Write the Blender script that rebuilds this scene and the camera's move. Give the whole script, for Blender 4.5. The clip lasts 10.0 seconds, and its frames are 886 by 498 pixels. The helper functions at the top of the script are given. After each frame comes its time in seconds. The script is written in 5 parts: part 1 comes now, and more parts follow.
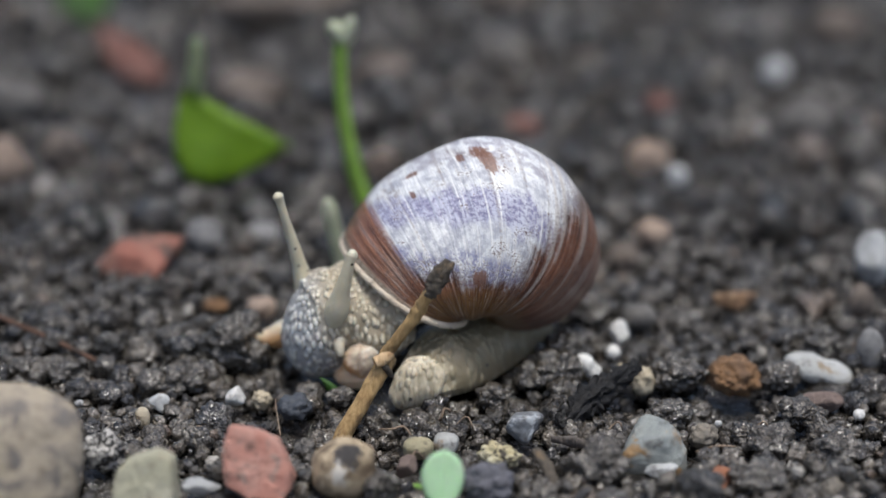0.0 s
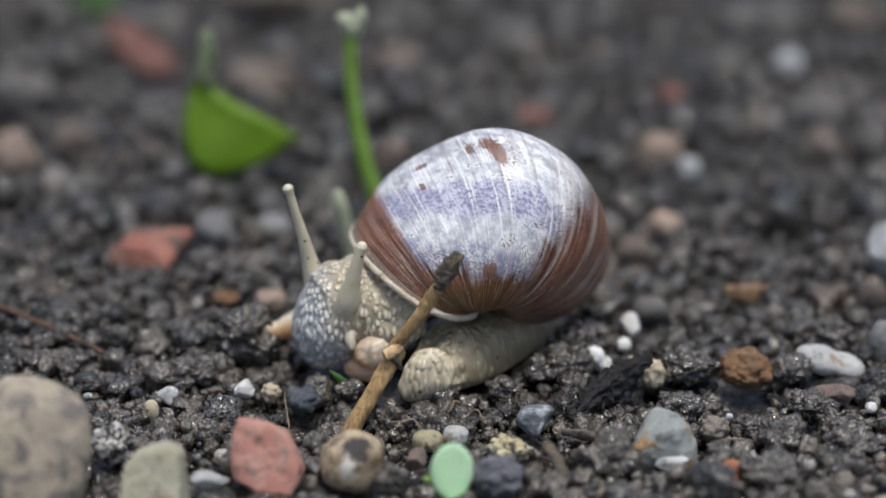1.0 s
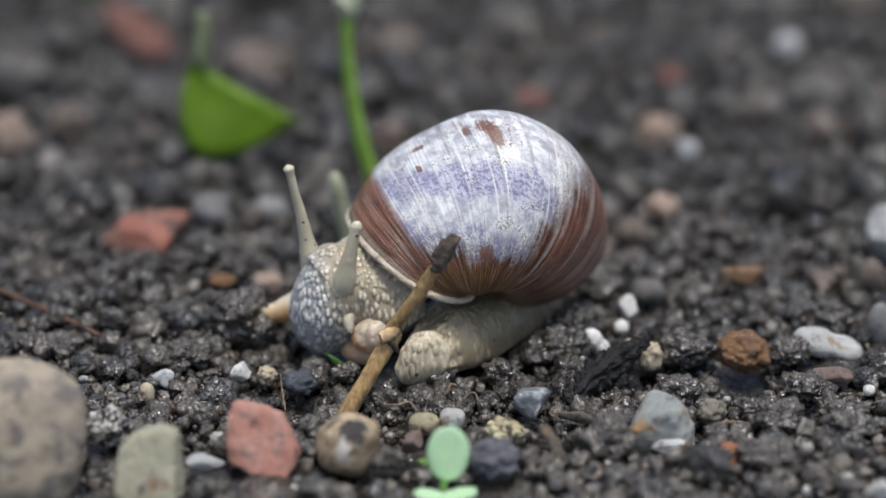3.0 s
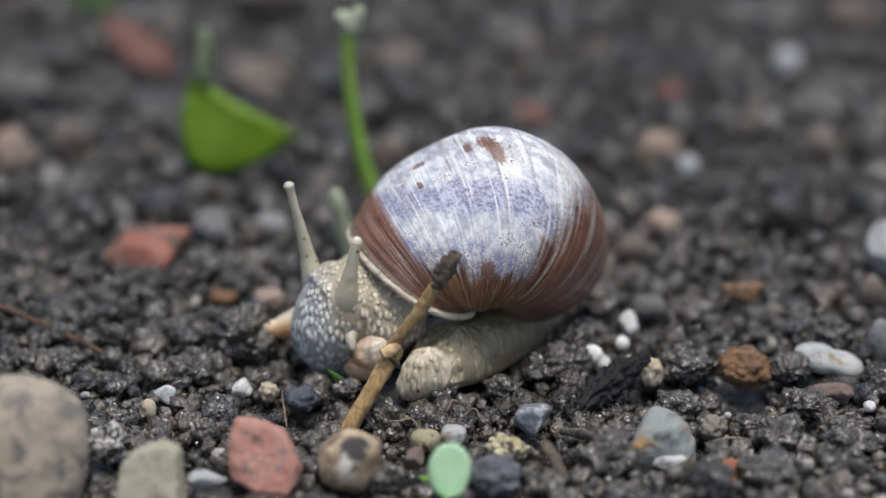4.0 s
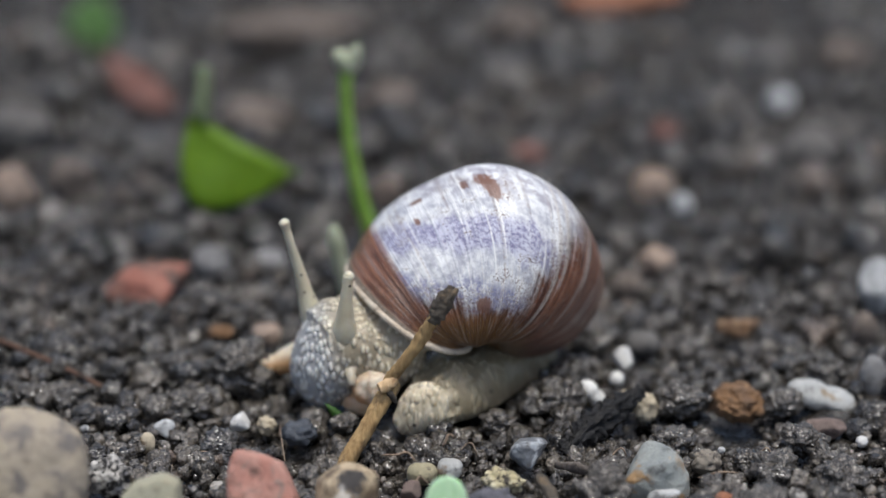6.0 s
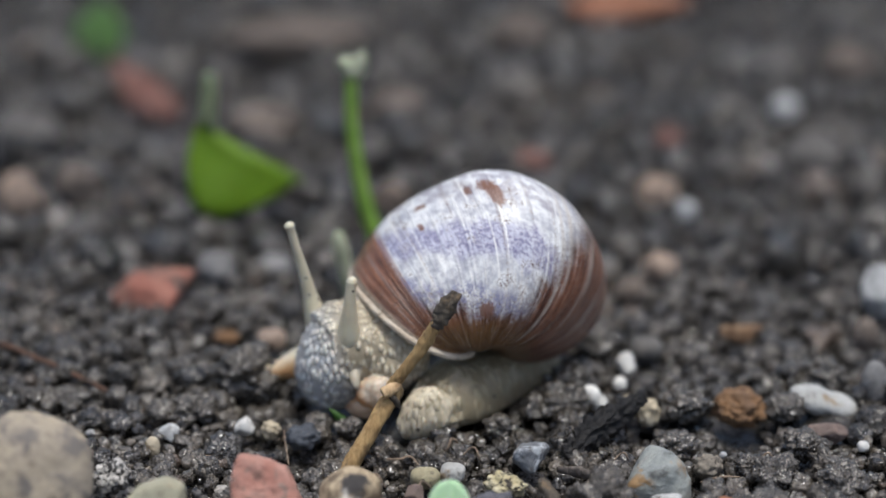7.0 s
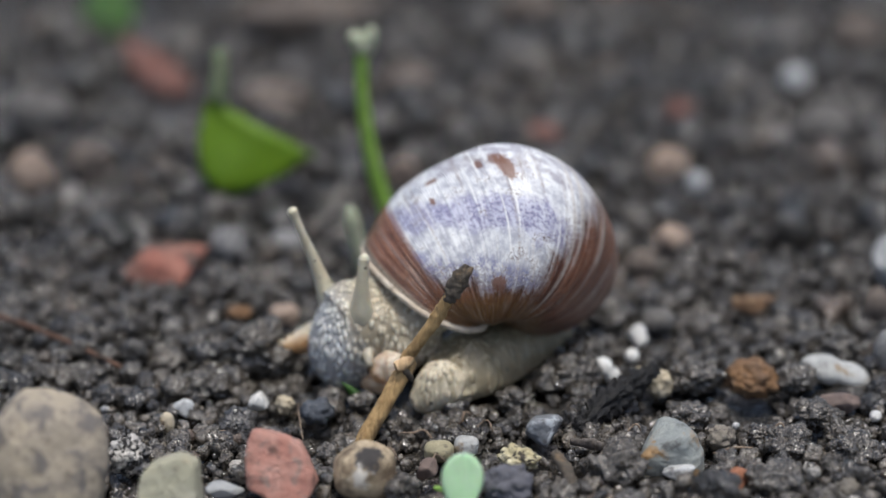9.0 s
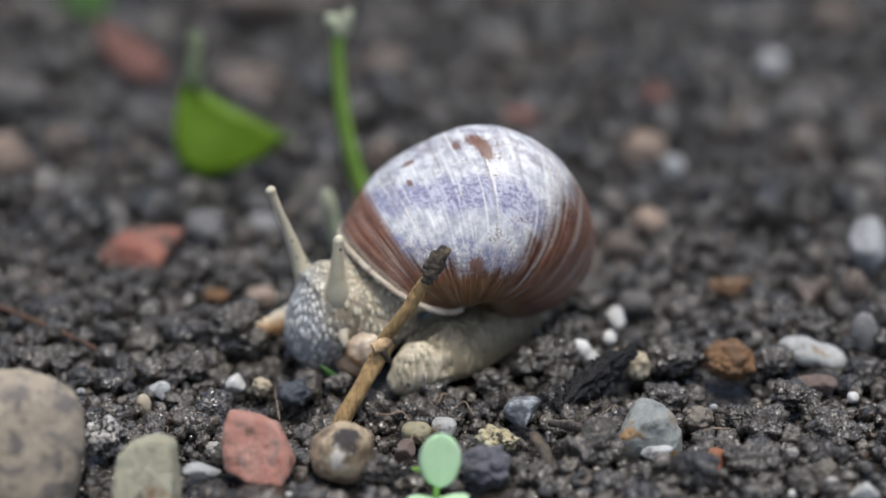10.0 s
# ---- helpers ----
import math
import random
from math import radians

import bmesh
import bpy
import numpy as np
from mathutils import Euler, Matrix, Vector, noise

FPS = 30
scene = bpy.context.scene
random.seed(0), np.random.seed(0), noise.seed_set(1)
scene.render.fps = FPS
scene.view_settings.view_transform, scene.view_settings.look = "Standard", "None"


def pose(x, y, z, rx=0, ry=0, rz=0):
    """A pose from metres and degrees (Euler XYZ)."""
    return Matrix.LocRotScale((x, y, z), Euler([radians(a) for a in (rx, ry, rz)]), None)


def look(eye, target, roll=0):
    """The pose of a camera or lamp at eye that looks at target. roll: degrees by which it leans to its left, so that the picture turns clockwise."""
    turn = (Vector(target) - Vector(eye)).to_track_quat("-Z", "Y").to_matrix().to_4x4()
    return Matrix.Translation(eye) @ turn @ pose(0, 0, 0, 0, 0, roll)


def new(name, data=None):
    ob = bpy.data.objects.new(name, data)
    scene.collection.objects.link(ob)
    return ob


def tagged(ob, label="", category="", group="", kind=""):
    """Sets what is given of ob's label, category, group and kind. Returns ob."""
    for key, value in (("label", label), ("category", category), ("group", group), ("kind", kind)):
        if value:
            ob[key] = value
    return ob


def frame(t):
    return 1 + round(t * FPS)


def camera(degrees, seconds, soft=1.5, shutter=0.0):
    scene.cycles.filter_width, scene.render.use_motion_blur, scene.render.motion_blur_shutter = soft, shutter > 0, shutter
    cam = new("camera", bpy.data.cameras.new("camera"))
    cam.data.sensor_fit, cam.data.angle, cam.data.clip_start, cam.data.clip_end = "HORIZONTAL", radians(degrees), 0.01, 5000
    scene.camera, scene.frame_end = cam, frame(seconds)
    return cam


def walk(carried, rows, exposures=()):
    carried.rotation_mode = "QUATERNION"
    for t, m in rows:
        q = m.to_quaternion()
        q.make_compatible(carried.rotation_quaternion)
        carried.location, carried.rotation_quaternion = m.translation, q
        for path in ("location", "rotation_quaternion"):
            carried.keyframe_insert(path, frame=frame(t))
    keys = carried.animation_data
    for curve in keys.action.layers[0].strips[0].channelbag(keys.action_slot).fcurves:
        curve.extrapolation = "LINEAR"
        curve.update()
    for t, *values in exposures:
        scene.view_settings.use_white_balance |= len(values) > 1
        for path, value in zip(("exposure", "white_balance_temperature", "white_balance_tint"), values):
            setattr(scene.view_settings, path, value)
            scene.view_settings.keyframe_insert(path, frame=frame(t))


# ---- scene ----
# ---- camera and its way ----
cam = camera(22, 10.0, soft=1.5)
cam.data.dof.use_dof = True
cam.data.dof.focus_distance = 0.335
cam.data.dof.aperture_fstop = 7.0
walk(cam, [
    (0.0, look((-0.00099, -0.31932, 0.16055), (0.00150, 0.00091, 0.01932), 0.218)),
    (0.5, look((0.00001, -0.31888, 0.16098), (0.00077, 0.00097, 0.01886), -0.219)),
    (1.0, look((-0.00000, -0.31800, 0.16000), (0.00000, 0.00174, 0.01764), 0.000)),
    (1.5, look((-0.00006, -0.31724, 0.16026), (0.00161, 0.00207, 0.01694), 0.220)),
    (2.0, look((0.00049, -0.31774, 0.15940), (0.00126, 0.00153, 0.01598), 0.099)),
    (2.5, look((0.00071, -0.31701, 0.15919), (0.00047, 0.00170, 0.01454), -0.020)),
    (4.0, look((0.00023, -0.31728, 0.16016), (0.00033, 0.00219, 0.01720), -0.010)),
    (4.5, look((-0.00005, -0.31962, 0.16098), (0.00019, 0.00090, 0.02038), 0.019)),
    (5.0, look((-0.00018, -0.32108, 0.16156), (0.00198, -0.00047, 0.02117), 0.440)),
    (5.2, look((-0.00139, -0.32052, 0.16175), (-0.00036, -0.00014, 0.02084), 0.351)),
    (6.5, look((0.00080, -0.32206, 0.16017), (0.00161, 0.00085, 0.02517), 0.096)),
    (7.0, look((0.00101, -0.32301, 0.16095), (0.00028, -0.00039, 0.02526), 0.110)),
    (7.5, look((0.00100, -0.32205, 0.16077), (0.00135, -0.00024, 0.02315), 0.053)),
    (8.0, look((0.00046, -0.32369, 0.16020), (0.00199, -0.00176, 0.02287), -0.081)),
    (8.5, look((0.00066, -0.32345, 0.16078), (0.00137, -0.00211, 0.02207), -0.246)),
    (9.0, look((0.00098, -0.32369, 0.16142), (-0.00153, -0.00272, 0.02189), -0.524)),
    (9.5, look((0.00095, -0.32429, 0.15968), (0.00233, -0.00372, 0.01921), -0.191)),
    (10.0, look((0.00037, -0.32377, 0.15922), (0.00194, -0.00311, 0.01897), -0.255)),
])

# ---- daylight: a bright overcast sky ----
SUN_EL, SUN_ROT = radians(79), radians(150)
world = bpy.data.worlds.new("sky")
scene.world = world
world.use_nodes = True
wn = world.node_tree
sky = wn.nodes.new("ShaderNodeTexSky")
sky.sky_type, sky.sun_disc = "NISHITA", False
sky.sun_elevation, sky.sun_rotation = SUN_EL, SUN_ROT
sky.air_density, sky.dust_density, sky.ozone_density = 1.0, 3.4, 1.0
wn.links.new(sky.outputs["Color"], wn.nodes["Background"].inputs["Color"])
wn.nodes["Background"].inputs["Strength"].default_value = 0.105
sun_data = bpy.data.lights.new("sun", "SUN")
sun_data.energy, sun_data.angle, sun_data.color = 1.7, radians(12), (0.985, 0.98, 0.92)
sun = new("sun", sun_data)
sun.matrix_world = look((0.10, -0.17, 1.0), (0, 0, 0))
scene.view_settings.exposure = 0.57


# ---- materials ----
class Nodes:
    """A small writer of node materials."""

    def __init__(self, name, rough=0.7, spec=0.5):
        self.mat = bpy.data.materials.new(name)
        self.mat.use_nodes = True
        self.t = self.mat.node_tree
        self.b = self.t.nodes["Principled BSDF"]
        self.b.inputs["Roughness"].default_value = rough
        self.b.inputs["Specular IOR Level"].default_value = spec
        self.co = self.node("ShaderNodeTexCoord").outputs["Object"]

    def node(self, kind):
        return self.t.nodes.new(kind)

    def put(self, value, socket):
        if isinstance(value, bpy.types.NodeSocket):
            self.t.links.new(value, socket)
        elif isinstance(value, tuple) and len(value) == 3 and socket.type == "RGBA":
            socket.default_value = (*value, 1)
        else:
            socket.default_value = value

    def scaled(self, co, x, y, z, at=(0, 0, 0)):
        n = self.node("ShaderNodeMapping")
        self.put(co, n.inputs["Vector"])
        n.inputs["Scale"].default_value = (x, y, z)
        n.inputs["Location"].default_value = at
        return n.outputs["Vector"]

    def shifted(self, co):
        """The coordinates moved by a chance of the object's own."""
        info = self.node("ShaderNodeObjectInfo").outputs["Random"]
        n = self.node("ShaderNodeVectorMath")
        n.operation = "MULTIPLY_ADD"
        one = self.node("ShaderNodeCombineXYZ")
        for k in range(3):
            self.put(info, one.inputs[k])
        self.put(one.outputs[0], n.inputs[0])
        n.inputs[1].default_value = (0.31, 0.17, 0.23)
        self.put(co, n.inputs[2])
        return n.outputs[0]

    def noise(self, scale, detail=4.0, rough=0.6, co=None, warp=0.0):
        n = self.node("ShaderNodeTexNoise")
        self.put(co or self.co, n.inputs["Vector"])
        n.inputs["Scale"].default_value = scale
        n.inputs["Detail"].default_value = detail
        n.inputs["Roughness"].default_value = rough
        n.inputs["Distortion"].default_value = warp
        return n.outputs["Fac"]

    def cells(self, scale, co=None, feature="F1", out="Distance"):
        n = self.node("ShaderNodeTexVoronoi")
        n.feature = feature
        self.put(co or self.co, n.inputs["Vector"])
        n.inputs["Scale"].default_value = scale
        return n.outputs[out]

    def ramp(self, fac, lo, hi):
        n = self.node("ShaderNodeMapRange")
        n.interpolation_type = "SMOOTHSTEP"
        self.put(fac, n.inputs["Value"])
        n.inputs["From Min"].default_value, n.inputs["From Max"].default_value = lo, hi
        return n.outputs["Result"]

    def math(self, op, a, b=0.0):
        n = self.node("ShaderNodeMath")
        n.operation = op
        self.put(a, n.inputs[0])
        self.put(b, n.inputs[1])
        return n.outputs[0]

    def mix(self, fac, a, b):
        n = self.node("ShaderNodeMix")
        n.data_type = "RGBA"
        self.put(fac, n.inputs[0])
        self.put(a, n.inputs[6])
        self.put(b, n.inputs[7])
        return n.outputs[2]

    def bump(self, height, distance, strength=1.0, under=None):
        n = self.node("ShaderNodeBump")
        n.inputs["Distance"].default_value = distance
        n.inputs["Strength"].default_value = strength
        self.put(height, n.inputs["Height"])
        if under:
            self.put(under, n.inputs["Normal"])
        return n.outputs["Normal"]

    def done(self, color=None, rough=None, normal=None):
        if color is not None:
            self.put(color, self.b.inputs["Base Color"])
        if rough is not None:
            self.put(rough, self.b.inputs["Roughness"])
        if normal is not None:
            self.put(normal, self.b.inputs["Normal"])
        return self.mat


def soil_material(name, dark, mid, pale, brown_from=2.0, pale_from=2.0, wetness=0.58):
    m = Nodes(name, 0.6, 0.8)
    big = m.ramp(m.noise(120, 5, 0.6), 0.35, 0.65)
    fine = m.ramp(m.noise(1500, 5, 0.7), 0.36, 0.66)
    col = m.mix(fine, dark, mid)
    col = m.mix(m.math("MULTIPLY", big, 0.3), col, mid)
    # fine bright specks: tiny wet glints put into the colour
    col = m.mix(m.ramp(m.noise(3600, 3, 0.65), 0.55, 0.64), col, tuple(2.6 * c for c in mid))
    grit = m.ramp(m.cells(1000), 0.25, 0.14)
    keep = m.ramp(m.noise(330, 2), 0.54, 0.60)
    col = m.mix(m.math("MULTIPLY", grit, keep), col, pale)
    if pale_from < 1:
        n = m.node("ShaderNodeNewGeometry").outputs["Random Per Island"]
        col = m.mix(m.ramp(n, 0.25, pale_from), col, m.mix(fine, mid, tuple(2.1 * c for c in mid)))
        col = m.mix(m.ramp(m.math("FRACT", m.math("MULTIPLY", n, 7.3)), 0.45, 0.9), col, m.mix(fine, tuple(0.5 * c for c in dark), (0.9 * mid[0], 0.97 * mid[1], 1.12 * mid[2])))
        col = m.mix(m.ramp(n, brown_from, brown_from + 0.006), col, m.mix(fine, (0.075, 0.054, 0.041), (0.15, 0.115, 0.09)))
        col = m.mix(m.ramp(n, pale_from, pale_from + 0.006), col, m.mix(fine, pale, tuple(1.25 * c for c in pale)))
    # damp and drier patches
    damp = m.ramp(m.noise(34, 3, 0.55), 0.40, 0.60)
    col = m.mix(m.math("MULTIPLY", damp, 0.55), col, m.mix(fine, tuple(0.6 * c for c in dark), tuple(0.5 * c for c in mid)))
    wet = m.ramp(m.noise(420, 4, 0.6), 0.34, 0.47)
    rough = m.math("MULTIPLY_ADD", wet, -wetness)
    m.t.nodes[-1].inputs[2].default_value = 0.74
    rel = m.bump(m.noise(1100, 2, 0.5), 0.0007, 0.9)
    rel = m.bump(m.noise(2600, 1, 0.5), 0.0002, 0.9, rel)
    return m.done(col, rough, rel)


# the sheet's soil is darkened well below the crumbs: painted shade in their gaps
SOIL = soil_material("damp_soil_gap_shade", (0.0061, 0.0053, 0.0044), (0.0347, 0.0298, 0.0244), (0.30, 0.28, 0.26))
CLOD = soil_material("soil_clod", (0.0163, 0.0140, 0.0118), (0.0836, 0.0725, 0.0606), (0.34, 0.32, 0.295))
CRUMB = soil_material("soil_crumb", (0.0112, 0.0097, 0.0080), (0.0683, 0.0590, 0.0489), (0.36, 0.34, 0.31), 0.945, 0.984)
DRY_CRUMB = soil_material("drier_soil_crumb", (0.0184, 0.0159, 0.0133), (0.1173, 0.1025, 0.0860), (0.42, 0.395, 0.36), 0.93, 0.972)
DRY_CLOD = soil_material("drier_soil_clod", (0.0184, 0.0159, 0.0133), (0.1051, 0.0920, 0.0771), (0.38, 0.36, 0.33), 0.97, 0.9995)
DAMP_CLOD = soil_material("damp_soil_clod", (0.0112, 0.0097, 0.0080), (0.0683, 0.0590, 0.0489), (0.36, 0.34, 0.31), 0.97, 0.9995)
FAR_CRUMB = soil_material("mixed_soil_crumb", (0.0125, 0.0109, 0.0090), (0.0715, 0.0618, 0.0510), (0.20, 0.183, 0.165), 0.92, 0.975)


def stone_material(name, a, b, spot, spots=0.5, spot_scale=600, rough=0.75, coarse=160, relief=0.0004, soft=0.0):
    m = Nodes(name, rough, 0.4)
    co = m.shifted(m.co)
    col = m.mix(m.ramp(m.noise(coarse, 5, 0.65, co, 0.4), 0.32, 0.68), a, b)
    col = m.mix(m.math("MULTIPLY", m.ramp(m.noise(2200, 4, 0.7, co), 0.45, 0.75), 0.35), col, tuple(0.55 * c for c in b))
    s = m.ramp(m.noise(spot_scale, 4, 0.6, co, 0.6), 0.72 - 0.28 * spots - soft, 0.81 - 0.26 * spots + soft)
    col = m.mix(s, col, spot)
    # soil dust caught in hollows
    col = m.mix(m.math("MULTIPLY", m.ramp(m.noise(300, 6, 0.75, co), 0.53, 0.68), 0.75), col, (0.05, 0.043, 0.038))
    r = m.math("MULTIPLY_ADD", m.noise(800, 3, 0.6, co), 0.3)
    m.t.nodes[-1].inputs[2].default_value = rough - 0.15
    n = m.bump(m.noise(1700, 6, 0.7, co), relief, 0.8, m.bump(m.noise(420, 3, 0.6, co), relief * 2, 0.6))
    return m.done(col, r, n)


STONE = {
    "tan_speckled": stone_material("tan_speckled_stone", (0.50, 0.42, 0.31), (0.38, 0.325, 0.255), (0.19, 0.17, 0.155), 0.85, 330, 0.75, 110, 0.0006, 0.02),
    "white_black": stone_material("white_black_stone", (0.60, 0.58, 0.55), (0.36, 0.34, 0.32), (0.03, 0.028, 0.028), 0.95, 900),
    "olive": stone_material("olive_stone", (0.36, 0.345, 0.25), (0.44, 0.42, 0.325), (0.34, 0.19, 0.10), 0.35, 260, 0.75, 140, 0.0003, 0.04),
    "brick": stone_material("brick_clay", (0.49, 0.225, 0.175), (0.57, 0.32, 0.26), (0.34, 0.24, 0.205), 0.6, 520, 0.8, 260, 0.0007),
    "brick2": stone_material("weathered_brick_clay", (0.30, 0.115, 0.085), (0.38, 0.19, 0.145), (0.09, 0.068, 0.06), 0.75, 260, 0.85),
    "brick_dull": stone_material("dusty_brick_clay", (0.17, 0.075, 0.06), (0.21, 0.11, 0.09), (0.08, 0.06, 0.055), 0.5, 200, 0.85),
    "tan_dull": stone_material("dusty_tan_stone", (0.18, 0.145, 0.12), (0.12, 0.10, 0.088), (0.09, 0.075, 0.065), 0.5, 200, 0.8),
    "grey_dull": stone_material("dusty_grey_stone", (0.15, 0.142, 0.134), (0.105, 0.099, 0.094), (0.08, 0.075, 0.073), 0.5, 200, 0.8),
    "orange": stone_material("orange_brick_clay", (0.30, 0.12, 0.065), (0.35, 0.165, 0.10), (0.13, 0.08, 0.06), 0.35, 500, 0.85),
    "white": stone_material("white_quartz", (0.80, 0.79, 0.76), (0.60, 0.59, 0.57), (0.30, 0.25, 0.19), 0.3, 500, 0.4),
    "whitegrey": stone_material("grey_white_stone", (0.58, 0.59, 0.59), (0.39, 0.40, 0.41), (0.14, 0.14, 0.15), 0.35, 600, 0.6),
    "cream": stone_material("cream_stone", (0.58, 0.51, 0.39), (0.45, 0.38, 0.27), (0.16, 0.12, 0.09), 0.4, 620, 0.6),
    "cream_olive": stone_material("olive_cream_stone", (0.42, 0.38, 0.25), (0.28, 0.25, 0.16), (0.12, 0.10, 0.07), 0.5, 620, 0.6),
    "slate": stone_material("slate_stone", (0.045, 0.052, 0.066), (0.085, 0.095, 0.112), (0.16, 0.165, 0.18), 0.35, 700, 0.4),
    "bluegrey": stone_material("blue_grey_stone", (0.22, 0.235, 0.255), (0.15, 0.16, 0.18), (0.46, 0.49, 0.52), 0.75, 420, 0.4),
    "greyblue": stone_material("grey_blue_pebble", (0.37, 0.39, 0.37), (0.24, 0.26, 0.255), (0.38, 0.24, 0.12), 0.55, 260, 0.5, 220),
    "creamwhite": stone_material("cream_white_stone", (0.56, 0.565, 0.555), (0.38, 0.38, 0.365), (0.27, 0.21, 0.145), 0.7, 260, 0.5),
    "mauve": stone_material("mauve_grey_stone", (0.10, 0.10, 0.118), (0.15, 0.15, 0.172), (0.07, 0.07, 0.08), 0.5, 400, 0.7),
    "ochre": stone_material("rusty_stone", (0.25, 0.135, 0.062), (0.15, 0.09, 0.055), (0.42, 0.28, 0.17), 0.5, 420, 0.6, 260, 0.0007),
    "pinktan": stone_material("pinkish_tan_stone", (0.36, 0.27, 0.21), (0.26, 0.20, 0.165), (0.16, 0.12, 0.10), 0.4, 260, 0.75),
    "greywhite": stone_material("pale_grey_stone", (0.27, 0.265, 0.265), (0.18, 0.178, 0.18), (0.12, 0.115, 0.115), 0.4, 260, 0.75),
    "yellow": stone_material("yellow_mortar", (0.72, 0.68, 0.50), (0.40, 0.34, 0.19), (0.05, 0.042, 0.034), 0.88, 1000, 0.8),
    "brownred": stone_material("red_brown_stone", (0.16, 0.112, 0.095), (0.21, 0.16, 0.14), (0.07, 0.055, 0.05), 0.4, 600, 0.7),
    "greytan": stone_material("grey_tan_stone", (0.24, 0.21, 0.17), (0.16, 0.145, 0.125), (0.07, 0.06, 0.055), 0.6, 800, 0.7),
}


def ringed_material():
    """Round pebble: brown-grey with a dark cap and one white spot."""
    m = Nodes("ringed_pebble", 0.55, 0.45)
    col = m.mix(m.ramp(m.noise(380, 5, 0.65), 0.35, 0.65), (0.54, 0.43, 0.29), (0.12, 0.083, 0.052))
    d = m.node("ShaderNodeVectorMath")
    d.operation = "DISTANCE"
    m.put(m.co, d.inputs[0])
    d.inputs[1].default_value = (0.0009, -0.0027, 0.0036)
    wob = m.math("MULTIPLY_ADD", m.noise(700, 5, 0.7), 0.006)
    m.t.nodes[-1].inputs[2].default_value = -0.003
    cap = m.ramp(m.math("ADD", d.outputs["Value"], wob), 0.0024, 0.0017)
    col = m.mix(cap, col, (0.035, 0.03, 0.028))
    e = m.node("ShaderNodeVectorMath")
    e.operation = "DISTANCE"
    m.put(m.co, e.inputs[0])
    e.inputs[1].default_value = (-0.0002, -0.0041, 0.0012)
    white = m.ramp(m.math("ADD", e.outputs["Value"], wob), 0.0017, 0.0008)
    col = m.mix(white, col, (0.62, 0.58, 0.52))
    return m.done(col, None, m.bump(m.noise(1600, 5, 0.7), 0.0004, 0.8))


STONE["ringed"] = ringed_material()


def shell_material():
    """UV: u runs back from the lip along the whorl (radians), v across it (radians from its broadest line)."""
    m = Nodes("snail_shell", 0.36, 0.5)
    uv = m.node("ShaderNodeUVMap")
    uv.uv_map = "whorl"
    co = uv.outputs["UV"]
    sep = m.node("ShaderNodeSeparateXYZ")
    m.put(co, sep.inputs[0])
    u, v = sep.outputs[0], sep.outputs[1]

    def add(*terms):
        """The sum of (socket, factor) pairs and numbers."""
        total = None
        for q in terms:
            q = m.math("MULTIPLY", q[0], q[1]) if isinstance(q, tuple) else q
            total = q if total is None else m.math("ADD", total, q)
        return total

    def times(*terms):
        total = terms[0]
        for q in terms[1:]:
            total = m.math("MULTIPLY", total, q)
        return total

    streak = m.noise(1.0, 5, 0.65, m.scaled(co, 19, 0.55, 1))
    hair = m.noise(1.0, 3, 0.65, m.scaled(co, 75, 1.3, 1))
    blot = m.noise(1.0, 5, 0.65, m.scaled(co, 3.2, 2.6, 1, (3.1, 1.7, 0)), 0.5)
    spk = m.noise(1.0, 5, 0.75, m.scaled(co, 30, 24, 1))
    fine = m.noise(1.0, 4, 0.7, m.scaled(co, 64, 46, 1, (4.0, 1.0, 0)))
    crust = m.noise(1.0, 6, 0.7, m.scaled(co, 6, 5, 1, (7.0, 2.0, 0)))
    wave = m.noise(1.0, 4, 0.6, m.scaled(co, 3.4, 2.2, 1, (1.0, 9.0, 0)))
    # the colour bands bend up towards the lip
    band = m.math("SUBTRACT", v, m.math("MULTIPLY", m.math("EXPONENT", m.math("MULTIPLY", u, 2.1)), 0.75))
    vv = add(band, (wave, 0.42), (fine, 0.22), (streak, 0.14), -0.39)
    # horny brown layer
    brown = m.mix(m.ramp(add((streak, 0.6), (hair, 0.25), (blot, 0.15)), 0.40, 0.58), (0.060, 0.018, 0.008), (0.34, 0.14, 0.075))
    brown = m.mix(times(m.ramp(hair, 0.50, 0.62), 0.3), brown, (0.36, 0.17, 0.10))
    brown = m.mix(times(m.ramp(v, -0.62, -1.05), 0.8), brown, m.mix(m.ramp(hair, 0.42, 0.58), (0.13, 0.052, 0.010), (0.36, 0.19, 0.05)))
    # chalky layer where the brown has worn away: white with lilac bands
    chalk = m.mix(m.ramp(add((crust, 0.75), (hair, 0.13), (streak, 0.12)), 0.40, 0.58), (0.42, 0.43, 0.49), (0.83, 0.84, 0.85))
    mott = m.ramp(add((spk, 0.40), (fine, 0.12), (crust, 0.33), (streak, 0.15)), 0.55, 0.45)
    upper = times(m.ramp(vv, -0.16, -0.03), m.ramp(vv, 0.32, 0.20))
    lower = times(m.ramp(vv, -0.95, -0.78), m.ramp(vv, -0.42, -0.54))
    crown = m.ramp(vv, 0.56, 0.76)
    chalk = m.mix(times(upper, m.ramp(u, -2.2, -1.3), 0.75), chalk, (0.47, 0.48, 0.63))
    chalk = m.mix(times(upper, m.ramp(mott, 0.2, 0.9), 0.92), chalk, m.mix(m.ramp(spk, 0.4, 0.6), (0.17, 0.155, 0.28), (0.40, 0.40, 0.57)))
    chalk = m.mix(times(lower, m.ramp(mott, 0.1, 0.8), 0.9), chalk, m.mix(m.ramp(spk, 0.4, 0.6), (0.20, 0.20, 0.36), (0.44, 0.46, 0.62)))
